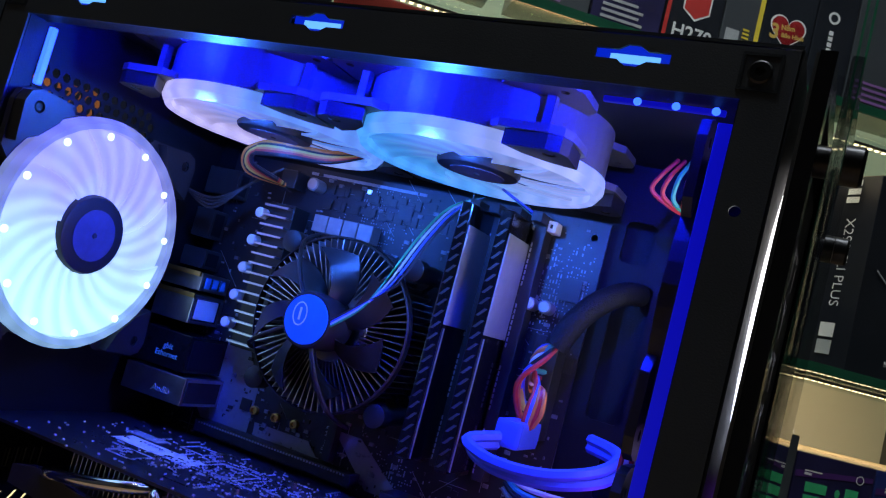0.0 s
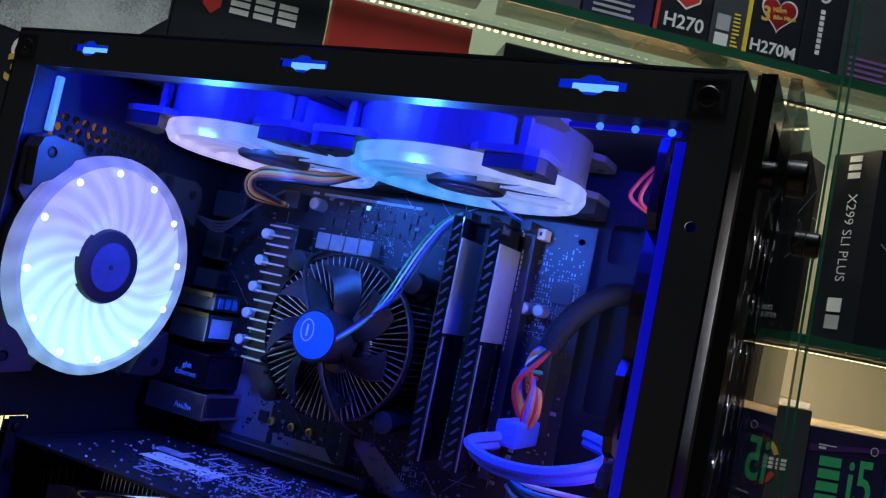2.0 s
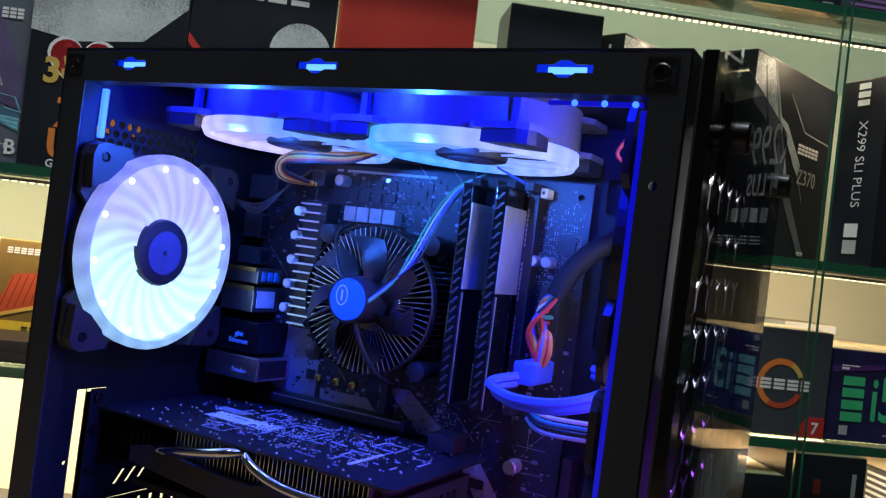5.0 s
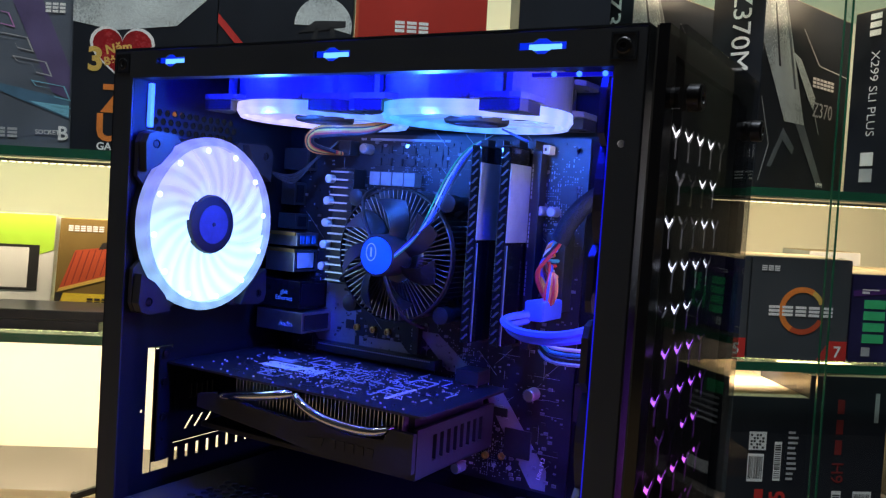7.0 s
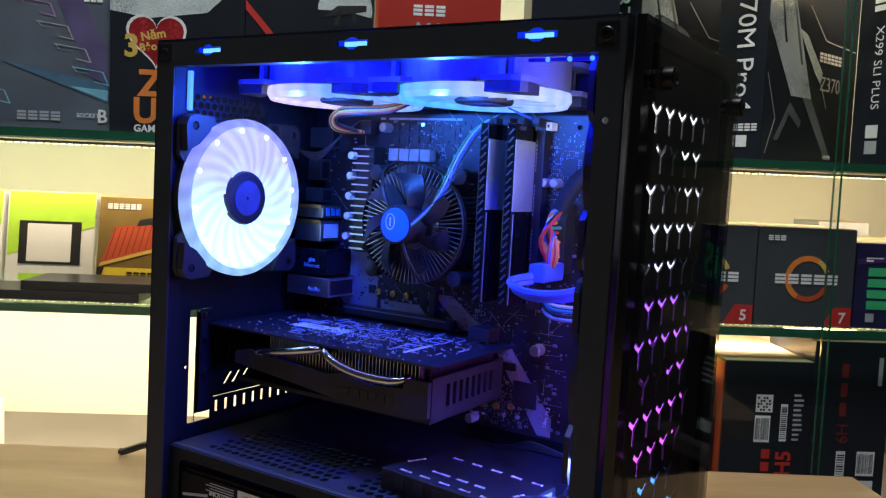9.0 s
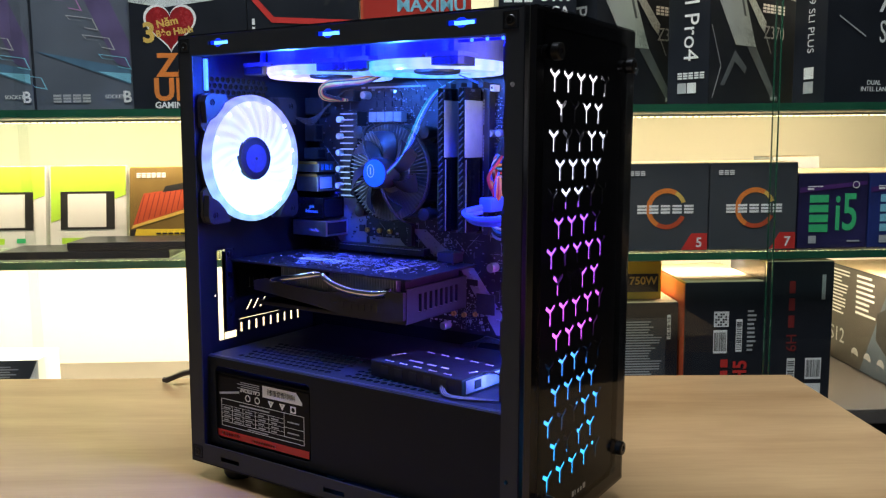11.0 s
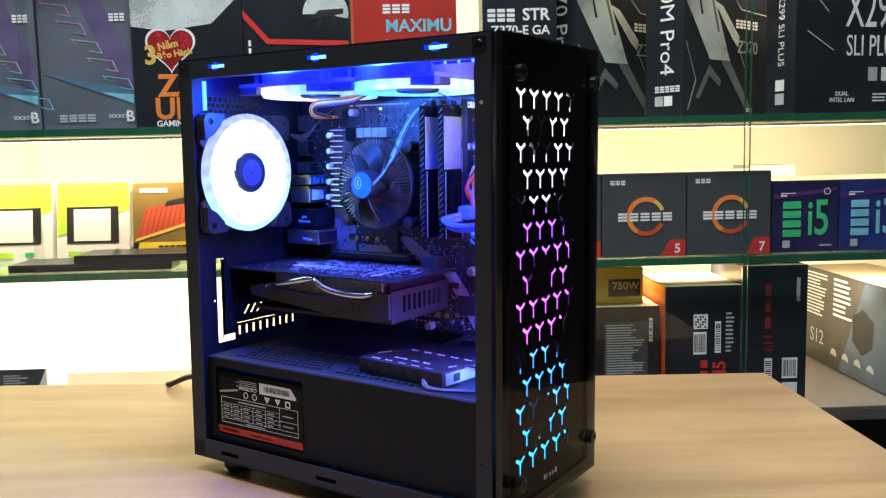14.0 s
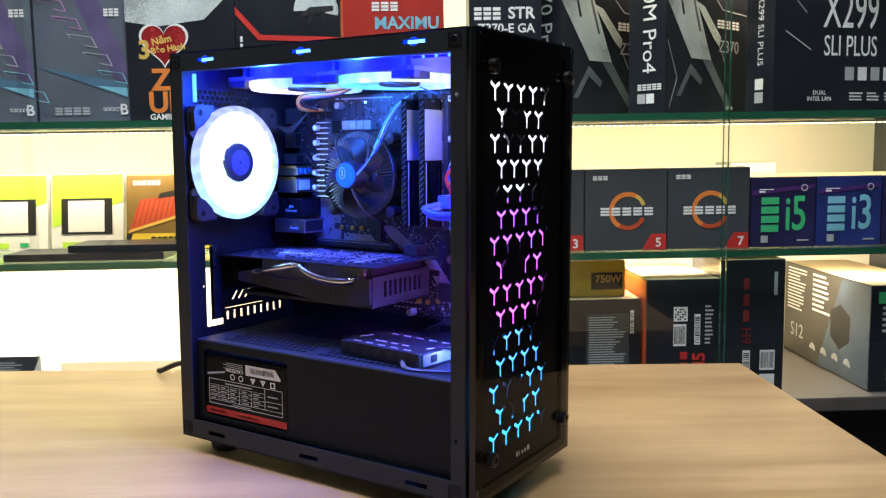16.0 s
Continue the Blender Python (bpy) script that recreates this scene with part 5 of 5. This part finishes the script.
for cx, cy, r in ((0.11, 0.11, 0.017), (0.11, 0.11, 0.012), (0.165, 0.09, 0.008), (0.165, 0.125, 0.008), (0.075, 0.13, 0.008), (0.075, 0.075, 0.008)):
    for k in range(14):
        d = -r + 2 * r * (k + 0.2) / 14
        for q in ((cx + d, cy - r), (cx + d, cy + r), (cx - r, cy + d), (cx + r, cy + d)):
            g.box(q[0], q[0] + 0.0011, q[1], q[1] + 0.0006, GZ, GZ + 0.0005)
tagged(part("surface_part", g, BOARDMARK, card, "tiny pale surface parts"), kind="stuff")
tagged(part("small_chip", gs, CHIP, card), kind="stuff")
g = Geo()
for i in range(90):
    x, y = 0.02 + 0.0105 * (i % 18), 0.054 + 0.022 * (i // 18)
    g.lathe([(0.0009, 0), (0.0007, 0.0007)], at(pose(0, 0, 0), x + rnd.uniform(-.003, .003), y + rnd.uniform(-.005, .005), GZ), 6)
tagged(part("solder_point", g, SOLDER, card), kind="stuff")
part("board_label", Geo().box(0.046, 0.098, 0.092, 0.108, GZ, GZ + 0.0003), WHITE, card, "pale paper label")
part("board_label", Geo().box(0.036, 0.06, 0.112, 0.122, GZ, GZ + 0.0003), GREYPRINT, card, "pale paper label")
part("white_bar", Geo().box(0.171, 0.1735, 0.07, 0.105, GZ, GZ + 0.0006), WHITE, card)
for k in range(4):
    part("spring_screw", Geo().lathe([(0.0022, 0), (0.0022, 0.0016), (0.0012, 0.0018)], at(pose(0, 0, 0), 0.085 + 0.05 * (k % 2), 0.085 + 0.05 * (k // 2), GZ), 12), CHROME, card, "", True)
fins = part("fin_stack", Geo().box(0.058, 0.2, 0.062, 0.15, 0.1825, 0.2, 0), CHIP, card, "aluminium fin stack")
for k in range(46):
    x = 0.06 + 0.003 * k
    part("fin", Geo().box(x, x + 0.0006, 0.0555, 0.15, 0.1815, 0.2015), ALU, fins)
part("shroud", Geo().plate([(0.03, 0.187), (0.045, 0.19), (0.075, 0.1865), (0.12, 0.184), (0.135, 0.187), (0.16, 0.183), (0.186, 0.185), (0.19, 0.192), (0.207, 0.192), (0.207, 0.168), (0.19, 0.165), (0.14, 0.166), (0.1, 0.171), (0.06, 0.175), (0.03, 0.178)][::-1], [], 0.004, at(SIDE, 0, 0.0535, 0)), SHROUDGREY, card, "dark grey plastic shroud side")
part("shroud_under", Geo().box(0.03, 0.207, 0.0538, 0.152, 0.163, 0.167, 0.001), PLASTIC, card)
end = part("shroud_end", Geo().plate(rect(0.0538, 0.165, 0.152, 0.194), [rect(0.072 + 0.0085 * k, 0.172, 0.0765 + 0.0085 * k, 0.188) for k in range(8)], 0.003, at(ACROSS, 0.2045, 0, 0)), SHROUDGREY, card, "slotted dark grey shroud end")
glyph = [rect(0.146 + 0.0072 * k, 0.1725, 0.1508 + 0.0072 * k, 0.178) for k in range(5)] + [[(0.128, 0.176), (0.14, 0.172), (0.142, 0.178), (0.136, 0.1765)]]
g = Geo()
for q in glyph:
    g.plate(q, [], 0.0004, at(SIDE, 0, 0.0494, 0))
part("shroud_mark", g, CHIP, card, "faint black mark")
part("heat_pipe", Geo().tube([(0.044, 0.075, 0.186), (0.05, 0.052, 0.1885), (0.083, 0.046, 0.1945), (0.108, 0.049, 0.1995), (0.118, 0.07, 0.2)], 0.003, 12), CHROME, card, "bent chrome heat pipe", True)
part("heat_pipe", Geo().tube([(0.114, 0.07, 0.2), (0.118, 0.05, 0.1995), (0.132, 0.046, 0.1935), (0.152, 0.0455, 0.1895), (0.176, 0.047, 0.1888), (0.187, 0.055, 0.191), (0.188, 0.075, 0.192)], 0.003, 12), CHROME, card, "bent chrome heat pipe", True)
br = part("bracket", Geo().plate(rect(0.043, 0.1335, 0.0535, 0.2155), [circle(0.048, 0.149, 0.0016, 8)], 0.001, at(ACROSS, -0.0025, 0, 0)), STEEL, card, "black slot bracket")
for z in (0.165, 0.19, 0.21):
    part("bracket_screw", Geo().lathe([(0.003, 0), (0.003, 0.0018), (0.0016, 0.0022)], at(pose(0, 0, 0, 0, 90, 0), -0.0014, 0.048, z), 12), SCREW, br, "", True)
part("bracket_plate", Geo().plate(rect(0.062, 0.1665, 0.16, 0.2015), [rect(0.0745 + 0.0052 * k, 0.1735, 0.0775 + 0.0052 * k, 0.1835) for k in range(5)], 0.001, at(ACROSS, -0.0055, 0, 0)), STEEL, card)
part("power_plug", Geo().box(0.182, 0.2, 0.14, 0.158, 0.206, 0.216, 0.001), CHIP, card)

# ---- fan controller on the shroud ----
ctrl = thing("fan_controller", "flat black fan controller box with white port names, on the shroud", "controller", pose(0.236, 0.057, 0.1196, 0, 0, -7) @ Matrix.Diagonal((0.72, 0.76, 1, 1)))
part("housing", Geo().box(-0.07, 0.07, -0.037, 0.037, 0, 0.0145, 0.0012), PLASTIC, ctrl)
for k in range(5):
    a, b = -0.035 + 0.0225 * k, 0.026 - 0.0015 * k
    letters("lettering", "FAN %d" % (k + 1), 0.0042, WHITE, ctrl, pose(a, 0.03, 0.0147))
    letters("lettering", "FAN %d" % (10 - k), 0.0042, WHITE, ctrl, pose(a - 0.012, -0.029, 0.0147))
    part("port", Geo().box(a - 0.018, a - 0.006, -0.0376, -0.0371, 0.004, 0.0115), CHIP, ctrl, "black fan port")
for s, a in (("FAN SPEED", -0.02), ("MODE", 0.004), ("SPEED", 0.024)):
    letters("lettering", s, 0.0042, WHITE, ctrl, pose(a, -0.012, 0.0147))
letters("lettering", "DC POWER", 0.0036, WHITE, ctrl, pose(-0.06, 0.0, 0.0147, 0, 0, 70))
letters("lettering", "REC IN", 0.0036, WHITE, ctrl, pose(0.06, -0.005, 0.0147, 0, 0, 70))
part("end_panel", Geo().box(0.0701, 0.0708, -0.03, 0.03, 0.002, 0.0125), GREYPRINT, ctrl, "pale end panel catching coloured light")
part("end_socket", Geo().box(0.0709, 0.0715, -0.016, -0.005, 0.004, 0.011), CHIP, ctrl)


# ---- cables ----
def cable(name, label, runs, r, materials, category="cable"):
    c = thing(name, label, category)
    for i, p in enumerate(runs):
        part("wire", Geo().tube(p, r, 6), materials[i % len(materials)], c, "", True)
    return c


W_RED = mat("red_wire", (0.6, 0.04, 0.03), 0.4)
W_OR = mat("orange_wire", (0.75, 0.25, 0.05), 0.4)
W_YE = mat("yellow_wire", (0.7, 0.5, 0.08), 0.4)
W_BLUE = mat("blue_wire", (0.06, 0.12, 0.7), 0.35)
W_BLK = mat("black_wire", (0.015, 0.015, 0.018), 0.4)
W_WHT = mat("white_wire", (0.6, 0.6, 0.62), 0.4)
W_GRN = mat("green_wire", (0.05, 0.45, 0.15), 0.4)
W_TEAL = mat("teal_wire", (0.05, 0.3, 0.35), 0.4)
cable("power_cable", "orange, red and black wires arching into the board's top power socket", [[(0.066 + 0.001 * k, 0.15 - 0.003 * k, 0.3615), (0.0565 + 0.0012 * k, 0.126 - 0.001 * k, 0.3615 + 0.0008 * k), (0.058 + 0.001 * k, 0.117, 0.3705), (0.07, 0.115, 0.3775 - 0.0012 * k), (0.088, 0.117, 0.379 - 0.0012 * k), (0.106, 0.13, 0.3815 - 0.001 * k), (0.122, 0.155, 0.392)] for k in range(6)], 0.0015, [W_OR, W_BLK, W_YE, W_OR, W_RED, W_BLK])
bun = cable("main_power_cable", "main power cable in woven sleeve, coloured wires fanning at its plug", [[(0.246 + 0.0018 * (j % 3 - 1), 0.154, 0.268 + 0.0035 * j), (0.2435 - 0.001 * (j % 2), 0.143, 0.271 + 0.0032 * j), (0.241 + 0.0008 * j, 0.133 + 0.001 * (j % 3), 0.288 + 0.002 * j), (0.253, 0.132 + 0.001 * (j % 4), 0.304 + 0.0006 * j), (0.258 + 0.0005 * (j % 3), 0.134, 0.316)] for j in range(11)], 0.0014, [W_RED, W_OR, W_YE, W_BLUE, W_BLK, W_OR, W_WHT, W_RED, W_TEAL, W_OR, W_BLUE])
part("woven_sleeve", Geo().tube([(0.255, 0.133, 0.309), (0.26, 0.135, 0.322), (0.267, 0.142, 0.334), (0.275, 0.155, 0.343), (0.279, 0.174, 0.346)], 0.006, 16), mat("woven_sleeve", (0.008, 0.009, 0.012), 0.6, 0, 0.9, 500, 1.0, 1100, spec=0.2), bun, "dark woven sleeve", True)
cable("loose_wires", "coloured wire ends hanging under the main power plug", [[(0.246 + 0.002 * (j % 2), 0.14, 0.295 - 0.002 * j), (0.252 + 0.001 * j, 0.128, 0.288), (0.251 + 0.0018 * j, 0.126, 0.278), (0.2495 + 0.0012 * j, 0.13, 0.266 + 0.001 * j)] for j in range(5)], 0.0012, [W_RED, W_BLUE, W_OR, W_RED, W_OR])
loop_ = cable("data_cable", "bright blue data cable looping from its plug to the case front", [[(0.244, 0.118, 0.263), (0.234, 0.104, 0.259), (0.25, 0.096, 0.2545), (0.275, 0.094, 0.256), (0.295, 0.104, 0.263), (0.297, 0.125, 0.27), (0.28, 0.14, 0.272)], [(0.243, 0.12, 0.259), (0.236, 0.106, 0.2555), (0.252, 0.098, 0.251), (0.277, 0.096, 0.2525), (0.297, 0.106, 0.259), (0.298, 0.127, 0.266), (0.28, 0.142, 0.268)]], 0.0026, [W_BLUE])
part("plug", Geo().box(0.2405, 0.2535, 0.118, 0.15, 0.2585, 0.2715, 0.002), W_BLUE, loop_, "bright blue plug")
cable("flat_cables", "grey and pale printed cables passing below the blue loop", [[(0.248, 0.13, 0.248 - 0.003 * k), (0.262, 0.118, 0.2445 - 0.003 * k), (0.29, 0.116, 0.2455 - 0.003 * k), (0.325, 0.125, 0.246 - 0.003 * k)] for k in range(4)], 0.0013, [W_WHT, W_TEAL, W_BLK, CHOKE])
cable("cooler_cable", "thin twisted wires from the cooler up to the fan header", [[(0.142, 0.1075, 0.2865 + 0.001 * k), (0.163, 0.1035, 0.302 + 0.001 * k), (0.1715 + 0.0021 * k, 0.105, 0.318), (0.1785 + 0.0024 * k, 0.115, 0.345), (0.182 + 0.002 * k, 0.135, 0.366), (0.186, 0.166, 0.379)] for k in range(4)], 0.0006, [W_GRN, W_WHT, W_BLUE, W_BLK])
cable("fan_lead", "thin lead from the top fan to the white header", [[(0.2245 + 0.0015 * k, 0.158, 0.37), (0.218 + 0.001 * k, 0.15, 0.374), (0.205, 0.14, 0.381)] for k in range(3)], 0.0007, [W_TEAL, W_BLK, W_BLUE])
cable("front_panel_wires", "red and green wires hanging inside the front corner", [[(0.293 + 0.003 * k, 0.12, 0.405), (0.288 + 0.004 * k, 0.116, 0.396), (0.285 + 0.005 * k, 0.118, 0.389 - 0.001 * k), (0.294 + 0.002 * k, 0.122, 0.3835), (0.304, 0.13, 0.381)] for k in range(5)], 0.0011, [W_RED, W_RED, W_GRN, W_RED, W_BLK])
cable("ribbon_leads", "red and white leads running down inside the case front", [[(0.3125 + 0.0018 * k, 0.052, 0.289), (0.313 + 0.0018 * k, 0.05, 0.268), (0.3145 + 0.0018 * k, 0.052, 0.24), (0.316, 0.07, 0.2)] for k in range(4)], 0.0011, [W_RED, W_WHT, W_RED, W_WHT])
cable("controller_leads", "bundle of dark leads fanning from the controller to the front", [[(0.27, 0.065 - 0.004 * k, 0.127), (0.29, 0.072 - 0.003 * k, 0.129 + 0.001 * k), (0.31, 0.08 - 0.003 * k, 0.128), (0.328, 0.09, 0.127)] for k in range(7)], 0.0008, [W_BLK, W_TEAL, CHOKE])
cable("ribbon_cable", "grey ribbon lead curling from the controller to the case front", [[(0.262, 0.034 - 0.0012 * k, 0.127), (0.264, 0.026 - 0.0012 * k, 0.125), (0.272, 0.021 - 0.0012 * k, 0.1212), (0.29, 0.024 - 0.0012 * k, 0.1208), (0.328, 0.03, 0.122)] for k in range(6)], 0.0006, [CHOKE, W_BLK])
cable("front_leads", "dark leads curving from the board's foot to the case front", [[(0.2 + 0.004 * k, 0.155, 0.124), (0.225 + 0.003 * k, 0.13, 0.135 + 0.001 * k), (0.255, 0.115, 0.143 + 0.001 * k), (0.29, 0.115, 0.142), (0.328, 0.12, 0.14)] for k in range(5)], 0.001, [W_BLK])
cable("rear_fan_lead", "thin black leads from the rear fan", [[(0.016, 0.122 + 0.001 * k, 0.345), (0.035, 0.13, 0.343 - 0.002 * k), (0.05, 0.14, 0.357), (0.062, 0.15, 0.371)] for k in range(4)], 0.0008, [W_BLK])
cable("mains_cord", "black mains cord lying behind the case", [[(-0.012, 0.12, 0.05), (-0.06, 0.17, 0.03), (-0.15, 0.2, 0.02), (-0.22, 0.203, 0.022), (-0.252, 0.2, 0.017), (-0.274, 0.195, 0.008), (-0.284, 0.194, 0.0036), (-0.289, 0.1935, 0.0034)]], 0.0038, [W_BLK])

# ---- front of the tower ----


def y_hole(cy, cz):
    """A three-armed opening, stem down."""
    w = 0.0016
    pts = []
    for a, ln in ((270, 0.0108), (30, 0.0092), (150, 0.0092)):
        d = Vector((math.cos(radians(a)), math.sin(radians(a))))
        n = Vector((-d.y, d.x))
        a2 = radians(a - 60)
        pts.append((Vector((math.cos(a2), math.sin(a2))) * (w / math.sin(radians(60)))))
        pts += [d * ln - n * w, d * ln + n * w]
    return [(cy + p.x, cz + p.y) for p in pts]


cuts = []
for r in range(15):
    z = 0.3685 - 0.0219 * r
    for k in range(5 if r % 2 == 0 else 4):
        cuts.append(y_hole(0.0402 + 0.0232 * k + (0.0118 if r % 2 else 0), z))
front = part("front_panel", Geo().plate(rect(0.0, 0.016, 0.184, 0.4135), cuts, 0.001, at(ACROSS, 0.3495, 0, 0)), PLASTIC, case, "black front panel with three-armed openings")
part("front_rim", Geo().plate(rect(-0.0005, 0.0155, 0.1845, 0.414), [rect(0.012, 0.028, 0.168, 0.402)], 0.005, at(ACROSS, 0.3506, 0, 0)), GLOSSBLACK, case)
part("tinted_glass", Geo().box(0.3595, 0.3632, -0.001, 0.1625, 0.0265, 0.413, 0.0006), SMOKE, case, "smoked front glass held on standoffs")
for y in (0.011, 0.1505):
    for z in (0.0565, 0.383):
        s = part("standoff", Geo().lathe([(0.005, 0), (0.005, 0.0042)], at(pose(0, 0, 0, 0, 90, 0), 0.3552, y, z), 18), SCREW, case, "black standoff", True)
        part("standoff_head", Geo().lathe([(0.0062, 0), (0.0062, 0.005), (0.0052, 0.006), (0.0028, 0.006), (0.0024, 0.0045)], at(pose(0, 0, 0, 0, 90, 0), 0.3633, y, z), 20), SCREW, s, "black hex screw head", True)
g = Geo()
for k, (w, s) in enumerate(((0.004, 0.6), (0.0012, 0.5), (0.003, 0.0), (0.003, 0.0), (0.005, 0.6))):
    g.box(0.3633, 0.3636, 0.058 + 0.0052 * k, 0.058 + 0.0052 * k + w * 0.8, 0.0445, 0.0475 + s * 0.002)
part("maker_mark", g, GREYPRINT, case, "small grey maker's mark")
FRONT = (((0.75, 0.8, 1.0), (1.0, 0.95, 0.95)), ((0.75, 0.12, 1.0), (0.35, 0.1, 1.0)), ((0.03, 0.45, 1.0), (0.06, 0.3, 1.0)))
for (lo, hi), z in zip(FRONT, (0.338, 0.2155, 0.093)):
    gl = gradient_glow("front_fan_light", lo, hi, 10.0)
    case_fan(at(pose(0, 0, 0, 90, 0, 90), 0.3425, 0.083, z), "lit fan behind the case's front panel", gl, gl, PLASTIC, group="front fans")
